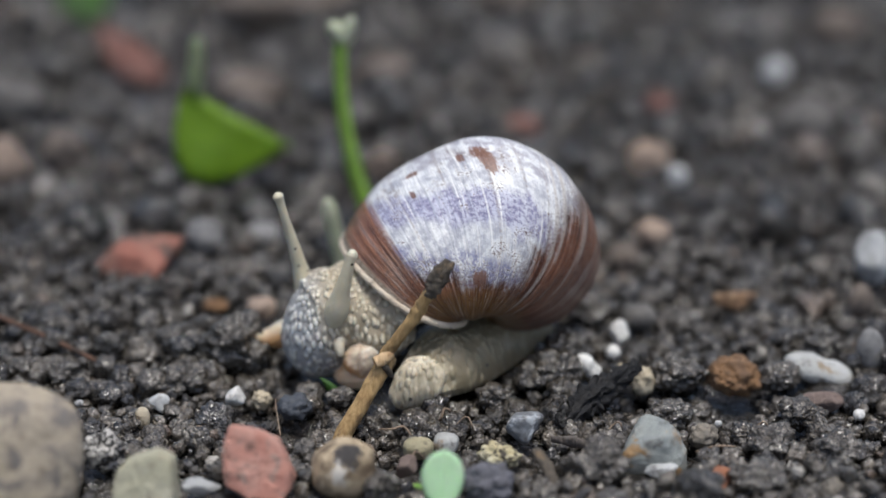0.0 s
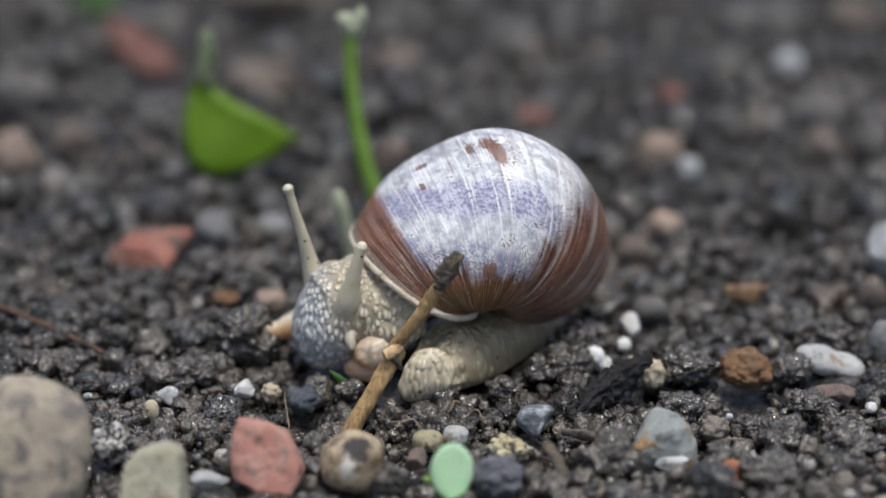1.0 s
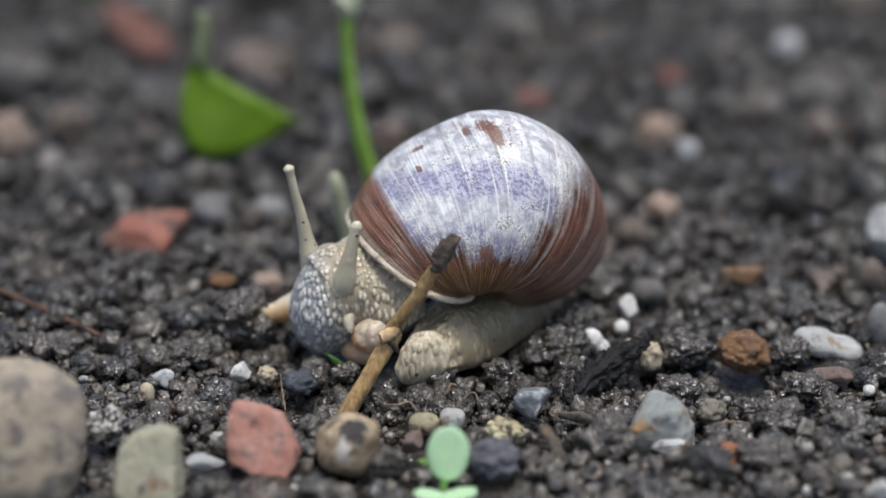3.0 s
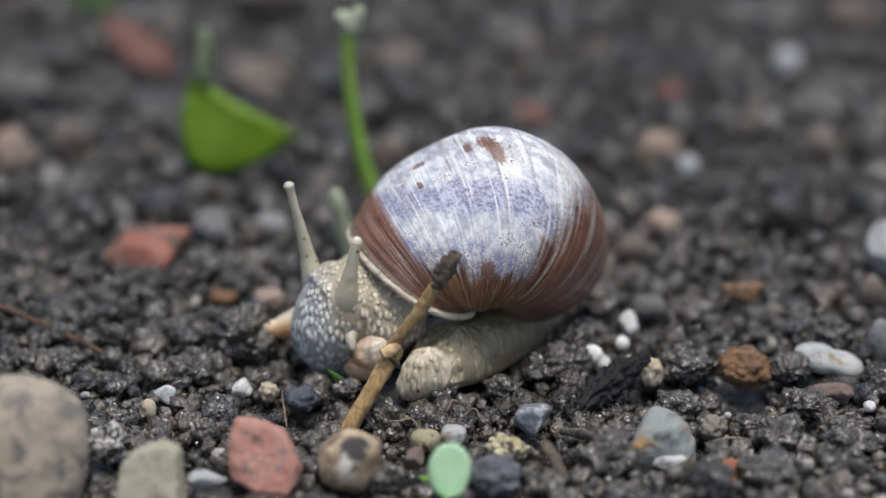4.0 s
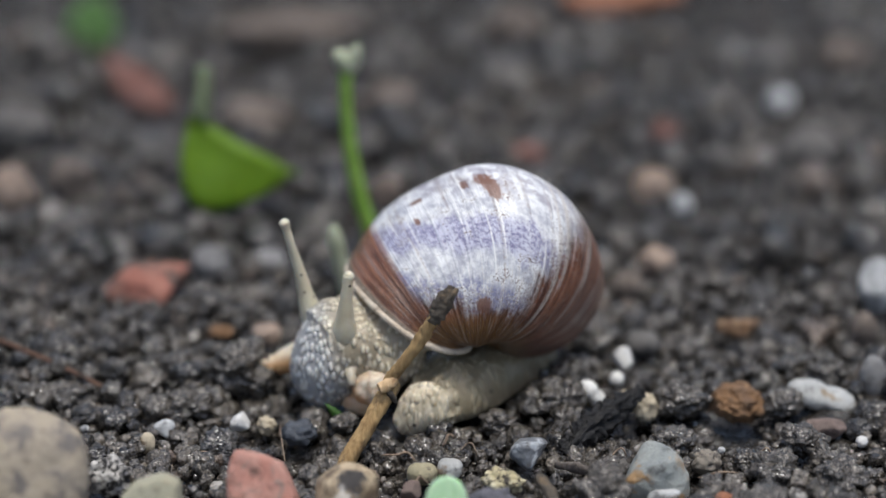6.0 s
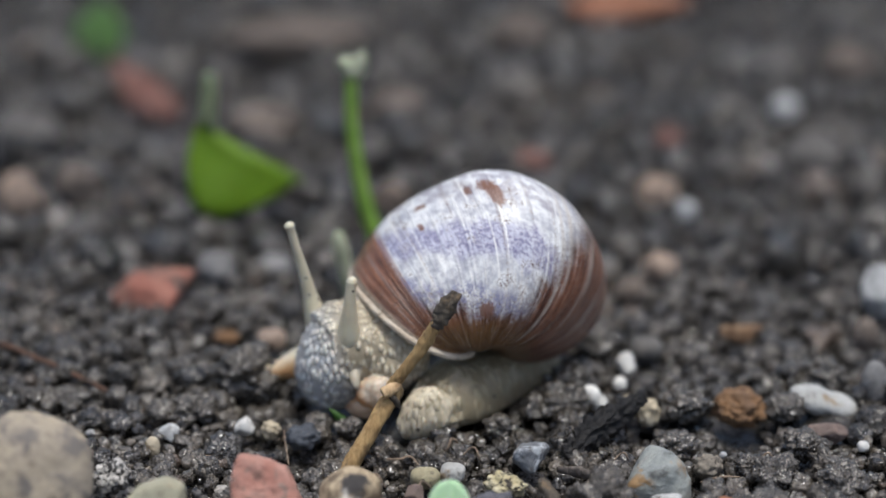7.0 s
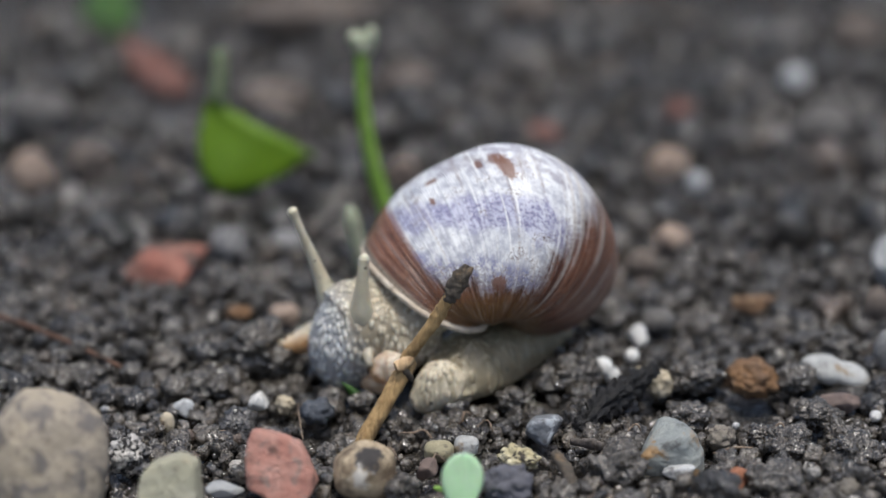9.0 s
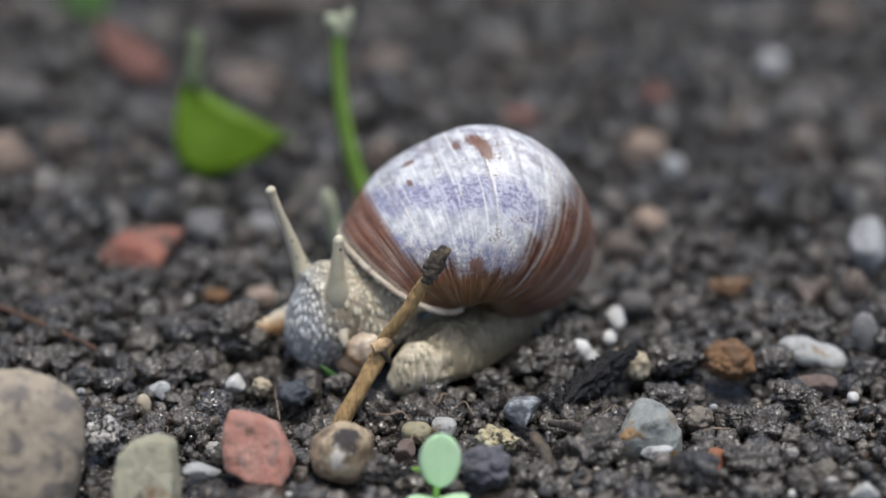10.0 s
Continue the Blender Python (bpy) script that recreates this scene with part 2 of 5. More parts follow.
    chalk = m.mix(times(crown, m.ramp(mott, 0.25, 0.85), 0.75), chalk, m.mix(m.ramp(fine, 0.4, 0.6), (0.24, 0.21, 0.26), (0.46, 0.44, 0.49)))
    scuff = times(m.ramp(add(spk, (blot, 0.5), -0.25), 0.57, 0.66), m.ramp(vv, 0.42, 0.66))
    chalk = m.mix(times(scuff, 0.75), chalk, (0.22, 0.14, 0.11))
    # how far the chalk reaches
    ragged = add((blot, 0.9), (spk, 0.85), (fine, 0.75), (streak, 0.9), -1.7)
    low_edge = m.ramp(add(band, (ragged, 0.6)), -0.90, -0.72)
    lip = m.ramp(add(u, (streak, 0.16), (spk, 0.08), -0.12), -0.33, -0.42)
    back = m.ramp(add(u, (v, 0.44), (ragged, 0.75)), -2.04, -1.80)
    cover = times(low_edge, lip, back)
    col = m.mix(cover, brown, chalk)
    # white growth lines, strongest on the chalk
    line = m.ramp(m.noise(1.0, 2, 0.5, m.scaled(co, 13, 0.3, 1, (0.6, 0.2, 0))), 0.605, 0.645)
    line = times(line, m.ramp(spk, 0.34, 0.48), add((cover, 0.65), 0.12))
    col = m.mix(line, col, (0.90, 0.90, 0.89))
    hairline = times(m.ramp(hair, 0.575, 0.63), m.ramp(v, 0.4, -0.6), m.ramp(spk, 0.33, 0.55), 0.75)
    col = m.mix(hairline, col, (0.62, 0.54, 0.48))
    pale = times(m.ramp(m.noise(1.0, 2, 0.5, m.scaled(co, 11, 0.35, 1, (8.6, 2.2, 0))), 0.57, 0.63), m.ramp(u, -1.6, -2.0), 0.7)
    col = m.mix(pale, col, (0.60, 0.55, 0.50))
    # flecks of brown skin left on the chalk, mostly along its lower and hinder edge
    fleck = m.ramp(add((fine, 0.6), (spk, 0.4)), 0.505, 0.55)
    rim_zone = m.math("MAXIMUM", m.ramp(band, -0.44, -0.62), m.ramp(add(u, (v, 0.43)), -1.5, -2.0))
    where = m.math("MAXIMUM", m.ramp(add(blot, (crust, 0.8), -0.4), 0.56, 0.62), times(rim_zone, m.ramp(crust, 0.32, 0.42)))
    col = m.mix(times(fleck, where, 0.9), col, (0.085, 0.034, 0.026))
    seam = m.ramp(m.noise(1.0, 2, 0.5, m.scaled(co, 16, 0.3, 1, (5.6, 3.2, 0))), 0.64, 0.68)
    col = m.mix(times(seam, m.ramp(spk, 0.4, 0.6), 0.5), col, (0.20, 0.13, 0.10))

    # chipped brown patches on the crown
    def chip(pu, pv, ru, rv, lean=0.0):
        a = m.math("DIVIDE", add(u, -pu, (add(v, -pv), lean)), ru)
        b = m.math("DIVIDE", add(v, -pv), rv)
        r = m.math("ADD", m.math("POWER", m.math("ABSOLUTE", a), 3.0), m.math("POWER", m.math("ABSOLUTE", b), 3.0))
        return m.ramp(add(r, (spk, 4.2), (hair, 4.0), -4.1), 1.2, 0.7)
    for spot in ((-1.40, 0.72, 0.060, 0.19, -0.10), (-1.37, 0.84, 0.075, 0.10, 0.0), (-1.21, 0.78, 0.03, 0.07, 0.0), (-0.80, 0.74, 0.05, 0.045, 0.2), (-0.74, 0.42, 0.022, 0.05, 0.0), (-1.16, -0.66, 0.10, 0.10, 0.0)):
        col = m.mix(times(chip(*spot), 0.9), col, m.mix(m.ramp(fine, 0.4, 0.62), (0.13, 0.048, 0.024), (0.27, 0.13, 0.085)))
    # pale rim of the lip, soil caught on it
    rim = m.ramp(add(u, (spk, 0.05), -0.025), -0.075, -0.035)
    col = m.mix(rim, col, m.mix(m.ramp(spk, 0.4, 0.6), (0.55, 0.47, 0.38), (0.30, 0.23, 0.17)))
    col = m.mix(times(m.ramp(spk, 0.68, 0.74), 0.8), col, (0.05, 0.035, 0.03))
    rough = add((cover, 0.18), (fine, 0.2), 0.16)
    m.b.inputs["Coat Weight"].default_value = 0.4
    m.b.inputs["Coat Roughness"].default_value = 0.34
    n = m.bump(hair, 0.0003, 0.7, m.bump(streak, 0.0008, 0.7))
    n = m.bump(add((times(spk, cover), 0.6), (cover, 0.6)), 0.00022, 0.6, n)
    return m.done(col, rough, n)


SHELL = shell_material()


def skin_material(name, groove, knob, warm, scale, stretch, depth, sub=0.25, cool=None, fold=None, front=None):
    m = Nodes(name, 0.42, 0.5)
    co = m.scaled(m.co, 1.0, 1.0, stretch)
    w = m.node("ShaderNodeVectorMath")
    w.operation = "MULTIPLY_ADD"
    n3 = m.node("ShaderNodeTexNoise")
    m.put(m.co, n3.inputs["Vector"])
    n3.inputs["Scale"].default_value = 300
    m.put(n3.outputs["Color"], w.inputs[0])
    w.inputs[1].default_value = (0.0006, 0.0006, 0.0006)
    m.put(co, w.inputs[2])
    co = w.outputs[0]
    knobs = m.ramp(m.cells(scale, co), 0.66, 0.22)
    tint = m.ramp(m.noise(130, 4, 0.6), 0.35, 0.65)
    top = m.mix(tint, knob, warm)
    col = m.mix(knobs, groove, top)
    sep = m.node("ShaderNodeSeparateXYZ")
    m.put(m.co, sep.inputs[0])
    if cool:
        # the snout is bluer than the brow and nape
        way = m.math("ADD", m.math("ADD", sep.outputs[0], m.math("MULTIPLY", sep.outputs[2], 0.45)), m.math("MULTIPLY", m.noise(160, 3), 0.006))
        col = m.mix(m.ramp(way, 0.0080, 0.0005), col, m.mix(knobs, *cool))
    if fold:
        # brown folds low on the neck
        way = m.math("ADD", m.math("SUBTRACT", sep.outputs[2], m.math("MULTIPLY", sep.outputs[0], 0.5)), m.math("MULTIPLY", m.noise(300, 4), 0.005))
        low = m.math("MULTIPLY", m.ramp(way, -0.0024, -0.0052), m.ramp(sep.outputs[0], 0.0040, 0.0070))
        col = m.mix(m.math("MULTIPLY", low, 0.6), col, m.mix(knobs, tuple(0.45 * c for c in fold), fold))
    if front:
        # paler, finely creased front of the foot
        way = m.math("ADD", m.math("MULTIPLY", sep.outputs[1], -1.0), m.math("MULTIPLY", sep.outputs[0], -0.5))
        way = m.math("ADD", way, m.math("MULTIPLY", m.noise(200, 3), 0.003))
        crease = m.ramp(m.noise(900, 3, 0.6, m.scaled(m.co, 1.0, 0.4, 0.4), 0.4), 0.36, 0.6)
        col = m.mix(m.ramp(way, 0.0105, 0.0150), col, m.mix(crease, *front))
    specks = m.ramp(m.cells(230), 0.10, 0.06)
    col = m.mix(m.math("MULTIPLY", specks, 0.8), col, (0.06, 0.045, 0.035))
    m.b.inputs["Subsurface Weight"].default_value = sub
    m.b.inputs["Coat Weight"].default_value, m.b.inputs["Coat Roughness"].default_value = 0.12, 0.25
    m.b.inputs["Subsurface Radius"].default_value = (1.0, 0.7, 0.45)
    m.b.inputs["Subsurface Scale"].default_value = 0.0010
    height = m.math("ADD", knobs, m.math("MULTIPLY", m.noise(2500, 3), 0.25))
    return m.done(col, None, m.bump(height, depth, 0.9))


SKIN = skin_material("snail_head_skin", (0.33, 0.28, 0.20), (0.72, 0.65, 0.50), (0.65, 0.59, 0.46), 1250, 0.5, 0.00042, 0.2, ((0.32, 0.325, 0.335), (0.69, 0.69, 0.665)), (0.46, 0.385, 0.30))
FOOT_SIDE = skin_material("snail_foot_side_skin", (0.23, 0.19, 0.122), (0.37, 0.315, 0.212), (0.31, 0.265, 0.172), 1100, 0.3, 0.00035, 0.25, None, None, ((0.42, 0.36, 0.25), (0.64, 0.56, 0.42)))


def wrinkled_material(name, a, b, c, along, sub=0.4, rim=None):
    """Wet pale skin with soft creases."""
    m = Nodes(name, 0.38, 0.5)
    co = m.scaled(m.co, *along)
    crease = m.noise(620, 4, 0.6, co, 0.5)
    col = m.mix(m.ramp(crease, 0.36, 0.58), c, m.mix(m.ramp(m.noise(160, 3), 0.35, 0.65), a, b))
    col = m.mix(m.math("MULTIPLY", m.ramp(m.noise(1900, 4), 0.5, 0.7), 0.3), col, c)
    if rim:
        # warm edge below
        sep = m.node("ShaderNodeSeparateXYZ")
        m.put(m.co, sep.inputs[0])
        way = m.math("ADD", m.math("ADD", sep.outputs[2], m.math("MULTIPLY", sep.outputs[0], 0.6)), m.math("MULTIPLY", m.noise(500, 3), 0.002))
        col = m.mix(m.math("MULTIPLY", m.ramp(way, 0.0004, -0.0018), 0.85), col, rim)
    m.b.inputs["Subsurface Weight"].default_value = sub
    m.b.inputs["Coat Weight"].default_value, m.b.inputs["Coat Roughness"].default_value = 0.3, 0.18
    m.b.inputs["Subsurface Radius"].default_value = (1.0, 0.65, 0.4)
    m.b.inputs["Subsurface Scale"].default_value = 0.0015
    return m.done(col, None, m.bump(m.noise(1900, 3), 0.00015, 0.6, m.bump(crease, 0.0006, 0.7)))


CHEEK_SKIN = wrinkled_material("snail_cheek_skin", (0.60, 0.51, 0.40), (0.62, 0.54, 0.44), (0.50, 0.38, 0.28), (1, 1, 0.4), 0.4, (0.62, 0.29, 0.10))
FEELER_SKIN = wrinkled_material("snail_feeler_skin", (0.48, 0.43, 0.34), (0.44, 0.395, 0.31), (0.38, 0.33, 0.25), (0.6, 1, 0.6), 0.22)
SHELL_RIM = stone_material("shell_rim", (0.66, 0.59, 0.49), (0.50, 0.40, 0.30), (0.07, 0.05, 0.04), 0.30, 700, 0.45)


def tentacle_material(name, a, b, dots, under=None):
    m = Nodes(name, 0.35, 0.5)
    col = m.mix(m.ramp(m.noise(260, 3), 0.35, 0.65), a, b)
    if dots:
        col = m.mix(m.ramp(m.cells(420), 0.13, 0.09), col, (0.05, 0.045, 0.04))
    if under:
        sep = m.node("ShaderNodeSeparateXYZ")
        m.put(m.co, sep.inputs[0])
        col = m.mix(m.ramp(m.math("ADD", sep.outputs[2], m.math("MULTIPLY", sep.outputs[0], -0.35)), 0.0030, 0.0002), col, under)
    m.b.inputs["Subsurface Weight"].default_value = 0.5
    m.b.inputs["Subsurface Radius"].default_value = (1.0, 0.75, 0.5)
    m.b.inputs["Subsurface Scale"].default_value = 0.0012
    return m.done(col, None, m.bump(m.noise(2400, 3), 0.0002, 0.6))


TENTACLE = tentacle_material("tentacle_skin", (0.50, 0.46, 0.345), (0.56, 0.525, 0.41), True)
LOWER_TENTACLE = tentacle_material("lower_tentacle_skin", (0.70, 0.64, 0.50), (0.64, 0.57, 0.43), False, (0.56, 0.32, 0.15))
LIP_SKIN = tentacle_material("mouth_skin", (0.60, 0.40, 0.25), (0.62, 0.46, 0.31), False)


def wood_material(name, a, b, dark, along=(1, 1, 0.08), rough=0.8):
    m = Nodes(name, rough, 0.3)
    g = m.noise(1400, 5, 0.65, m.scaled(m.co, *along))
    col = m.mix(m.ramp(g, 0.35, 0.66), a, b)
    col = m.mix(m.ramp(m.noise(260, 5, 0.7), 0.55, 0.68), col, dark)
    return m.done(col, None, m.bump(g, 0.0006, 0.9))


TWIG = wood_material("dry_twig", (0.46, 0.31, 0.145), (0.28, 0.175, 0.078), (0.15, 0.10, 0.06))
TWIG_TIP = wood_material("weathered_twig_tip", (0.12, 0.10, 0.078), (0.065, 0.055, 0.046), (0.20, 0.14, 0.085))
TWIG_CUT = wood_material("broken_wood", (0.62, 0.44, 0.26), (0.50, 0.34, 0.19), (0.34, 0.2, 0.1))
CHAR = wood_material("charred_wood", (0.008, 0.008, 0.009), (0.022, 0.021, 0.022), (0.05, 0.047, 0.046), (1, 1, 1), 0.4)
GREYWOOD = wood_material("grey_wood", (0.15, 0.13, 0.115), (0.10, 0.085, 0.075), (0.06, 0.05, 0.045))
ROOT = wood_material("root_fibre", (0.14, 0.075, 0.05), (0.09, 0.05, 0.035), (0.05, 0.035, 0.028))
PALE_ROOT = wood_material("pale_root_fibre", (0.30, 0.225, 0.165), (0.20, 0.145, 0.105), (0.10, 0.075, 0.06))


def leaf_material(name, a, b, vein, trans):
    m = Nodes(name, 0.5, 0.4)
    col = m.mix(m.ramp(m.noise(140, 4), 0.35, 0.65), a, b)
    col = m.mix(m.math("MULTIPLY", m.ramp(m.cells(420, None, "DISTANCE_TO_EDGE"), 0.06, 0.0), 0.35), col, vein)
    m.b.inputs["Subsurface Weight"].default_value = trans
    m.b.inputs["Subsurface Radius"].default_value = (0.5, 1.0, 0.3)
    m.b.inputs["Subsurface Scale"].default_value = 0.001
    return m.done(col, None, m.bump(m.noise(900, 4), 0.0002, 0.6))


LEAF = leaf_material("green_leaf", (0.098, 0.186, 0.004), (0.115, 0.215, 0.006), (0.12, 0.24, 0.02), 0.15)
STEM = leaf_material("green_stem", (0.20, 0.36, 0.05), (0.25, 0.42, 0.075), (0.30, 0.45, 0.12), 0.2)
PALE_STEM = leaf_material("pale_stem", (0.33, 0.355, 0.25), (0.39, 0.415, 0.30), (0.45, 0.48, 0.34), 0.2)
COTYLEDON = leaf_material("seed_leaf", (0.44, 0.66, 0.40), (0.49, 0.71, 0.45), (0.54, 0.75, 0.50), 0.25)
FAR_LEAF = leaf_material("dull_leaf", (0.06, 0.13, 0.03), (0.075, 0.155, 0.04), (0.09, 0.17, 0.05), 0.15)
SPROUT = leaf_material("young_leaf", (0.26, 0.48, 0.10), (0.32, 0.55, 0.13), (0.4, 0.6, 0.2), 0.25)

SPRIG_DARK = leaf_material("dark_green_blade", (0.025, 0.075, 0.010), (0.035, 0.095, 0.012), (0.05, 0.11, 0.02), 0.1)

DULL_STALK = leaf_material("dull_stalk", (0.17, 0.21, 0.11), (0.21, 0.25, 0.14), (0.24, 0.28, 0.17), 0.2)


# ---- mesh helpers ----
MM = 0.001


def part(name, bm, material, parent=None, label="", smooth=True):
    me = bpy.data.meshes.new(name)
    bm.normal_update()
    for f in bm.faces:
        f.smooth = smooth
    bm.to_mesh(me)
    bm.free()
    me.materials.append(material)
    ob = new(name, me)
    ob.parent = parent
    if label:
        ob["label"] = label
    return ob


def tube(path, radii, sides=12, wobble=0.0, squash=1.0, seed=0, steps=4, rag=0.0):
    """A closed tube along a smooth line through the points (mm)."""
    pts = [Vector(p) for p in path]
    line, rad = [], []
    for i in range(len(pts) - 1):
        p0, p1, p2, p3 = pts[max(i - 1, 0)], pts[i], pts[i + 1], pts[min(i + 2, len(pts) - 1)]
        for k in range(steps):
            t = k / steps
            line.append(0.5 * (2 * p1 + (p2 - p0) * t + (2 * p0 - 5 * p1 + 4 * p2 - p3) * t * t + (3 * p1 - p0 - 3 * p2 + p3) * t ** 3))
            rad.append(radii[i] * (1 - t) + radii[i + 1] * t)
    line.append(pts[-1])
    rad.append(radii[-1])
    bm = bmesh.new()
    side = Vector((0.3, 1, 0.2))
    rings = []
    for i, (c, r) in enumerate(zip(line, rad)):
        d = (line[min(i + 1, len(line) - 1)] - line[max(i - 1, 0)]).normalized()
        a = (side - d * side.dot(d)).normalized()
        b = d.cross(a)
        side = a
        ring = []
        for k in range(sides):
            w = 2 * math.pi * k / sides
            q = 1 + wobble * noise.noise(Vector((math.cos(w) * 1.5 + seed, math.sin(w) * 1.5, i * 0.6)))
            if rag:
                p = c + (a * math.cos(w) + b * math.sin(w)) * r
                q += rag * (noise.noise(p * 1.1 + Vector((seed, 0, 0))) * 1.3 + noise.noise(p * 2.9) + 0.6 * noise.noise(p * 6.1))
            ring.append(bm.verts.new((c + (a * math.cos(w) * squash + b * math.sin(w)) * r * q) * MM))
        rings.append(ring)
    for m0, m1 in zip(rings, rings[1:]):
        for k in range(sides):
            bm.faces.new((m0[k], m0[(k + 1) % sides], m1[(k + 1) % sides], m1[k]))
    bm.faces.new(rings[0][::-1])
    bm.faces.new(rings[-1])
    return bm


def blob(radii, level=4, rough=0.06, scale=1.3, seed=0.0):
    """A rounded lump about its own centre (mm)."""
    bm = bmesh.new()
    bmesh.ops.create_icosphere(bm, subdivisions=level, radius=1)
    for v in bm.verts:
        d = v.co.copy()
        q = 1 + rough * noise.fractal(d * scale + Vector((seed, seed * 0.7, 3.1)), 0.8, 2.0, 4)
        v.co = Vector((d.x * radii[0], d.y * radii[1], d.z * radii[2])) * q * MM
    return bm


CHIPS = {
    "shard_red": ((-0.95, 0.53), (-0.78, 0.97), (-0.37, 0.97), (0.50, 0.67), (1.0, -0.3), (0.57, -1.0), (0.07, -0.93), (-0.88, -0.45)),
    "slab": ((-1.0, -1.0), (-0.86, 0.35), (-0.55, 0.72), (0.3, 0.98), (0.86, 0.80), (1.0, -1.0)),
}


def stone_mesh(shape, w, d, h, seed):
    rnd = random.Random(seed)
    bm = bmesh.new()
    level = 5 if w > 6 else 4 if w > 3 else 3
    bmesh.ops.create_icosphere(bm, subdivisions=level, radius=1)
    planes = []
    count = {"shard": 11, "facet": 8}.get(shape, 0)
    hard = 9 if shape == "facet" else 26
    for k in range(count):
        z = rnd.uniform(-0.9, 0.9)
        w0 = 2 * math.pi * (k + rnd.uniform(-0.3, 0.3)) / max(count, 1) * 2.4
        planes.append((Vector((math.cos(w0) * math.sqrt(1 - z * z), math.sin(w0) * math.sqrt(1 - z * z), z)), rnd.uniform(0.62, 0.88)))
    if shape in CHIPS:
        ring = CHIPS[shape]
        for (ax, az), (bx, bz) in zip(ring, ring[1:] + ring[:1]):
            nrm = Vector((az - bz, 0, bx - ax)).normalized()
            q = nrm.x * ax + nrm.z * az
            planes.append((nrm if q > 0 else -nrm, abs(q)))
        planes += [(Vector((0.05, -0.99, 0.1)).normalized(), 0.5), (Vector((0, 1, 0)), 0.6), (Vector((0.92, -0.38, 0.05)).normalized(), 0.9)]
    off = Vector((seed * 1.37, seed * 0.61, seed * 2.3))
    for v in bm.verts:
        n = v.co.normalized()
        r = 1.0
        if planes:
            acc = sum(math.exp(-hard * min(q / max(n.dot(p), 1e-3), 3)) for p, q in planes) + math.exp(-hard * 1.35)
            r = -math.log(acc) / hard + 1.6 / hard - 0.06
            r += 0.045 * noise.fractal(n * 2.2 + off, 0.7, 2.1, 5)
        elif shape == "bean":
            r = 1.06 - 0.26 * math.exp(-((n.x - 0.12) / 0.3) ** 2) + 0.06 * noise.noise(n * 1.5 + off)
        elif shape == "rough":
            r = 1.0 + 0.34 * noise.noise(n * 1.3 + off) + 0.12 * noise.fractal(n * 3.1 + off, 0.8, 2.0, 4)
        elif shape == "lumpy":
            c = noise.voronoi(n * 1.7 + off)[0][0]
            r = 1.12 - 0.42 * c + 0.12 * noise.fractal(n * 4 + off, 0.7, 2.1, 4)
        else:
            m4 = (abs(n.x) ** 2.3 + abs(n.y) ** 2.3 + abs(n.z) ** 2.3) ** (-1 / 2.3)
            r = m4 + 0.13 * noise.noise(n * 1.1 + off) + 0.03 * noise.fractal(n * 3 + off, 0.8, 2.0, 4)
        r += 0.012 * noise.noise(n * 14 + off)
        v.co = Vector((n.x * w / 2, n.y * d / 2, n.z * h / 2)) * r * MM
    return bm


def hash2(ix, iy, seed):
    h = np.sin(ix * 127.1 + iy * 311.7 + seed * 74.7) * 43758.5453
    return h - np.floor(h)


def vnoise(x, y, seed):
    ix, iy = np.floor(x), np.floor(y)
    fx, fy = x - ix, y - iy
    fx, fy = fx * fx * (3 - 2 * fx), fy * fy * (3 - 2 * fy)
    a = hash2(ix, iy, seed) * (1 - fx) + hash2(ix + 1, iy, seed) * fx
    b = hash2(ix, iy + 1, seed) * (1 - fx) + hash2(ix + 1, iy + 1, seed) * fx
    return a * (1 - fy) + b * fy - 0.5


def ground_h(x, y):
    """Height of the soil in metres."""
    x, y = np.asarray(x, float), np.asarray(y, float)
    near = np.exp(-((x + 0.0) ** 2 / 0.03 ** 2 + (y + 0.002) ** 2 / 0.025 ** 2))
    h = 0.0050 * vnoise(x * 45, y * 45, 1) + 0.0030 * vnoise(x * 120, y * 120, 2)
    h = h * (1 - 0.75 * near) - 0.0010
    far = np.exp(-(np.maximum(np.hypot(x, y) - 0.3, 0) / 0.25) ** 2)
    h = h * far + 0.0030 * vnoise(x * 26, y * 20, 7) * np.clip((y - 0.03) / 0.05, 0, 1) * far
    return h + far * (0.0016 * vnoise(x * 330, y * 330, 3) + 0.0008 * vnoise(x * 800, y * 800, 4))


def raw_mesh(name, co, tri, smooth, material):
    me = bpy.data.meshes.new(name)
    me.vertices.add(len(co))
    me.vertices.foreach_set("co", np.ascontiguousarray(co, dtype=np.float32).ravel())
    me.loops.add(len(tri) * 3)
    me.loops.foreach_set("vertex_index", np.ascontiguousarray(tri, dtype=np.int32).ravel())
    me.polygons.add(len(tri))
    me.polygons.foreach_set("loop_start", np.arange(0, len(tri) * 3, 3, dtype=np.int32))
    me.polygons.foreach_set("use_smooth", np.full(len(tri), smooth))
    me.update(calc_edges=True)
    me.validate()
    me.materials.append(material)
    return new(name, me)


# ---- the ground: one sheet to the horizon ----
def axis_steps(lo, hi, fine, mid_lo, mid_hi, mid):
    core = list(np.arange(lo, hi + 1e-9, fine))
    up = list(np.arange(hi + mid, mid_hi, mid))
    down = list(np.arange(lo - mid, mid_lo, -mid))
    far_up = [mid_hi * 1.0 + 0.004 * (1.6 ** k) for k in range(1, 21)]
    far_down = [mid_lo - 0.004 * (1.6 ** k) for k in range(1, 21)]
    return np.array(sorted(far_down + down + core + up + far_up))


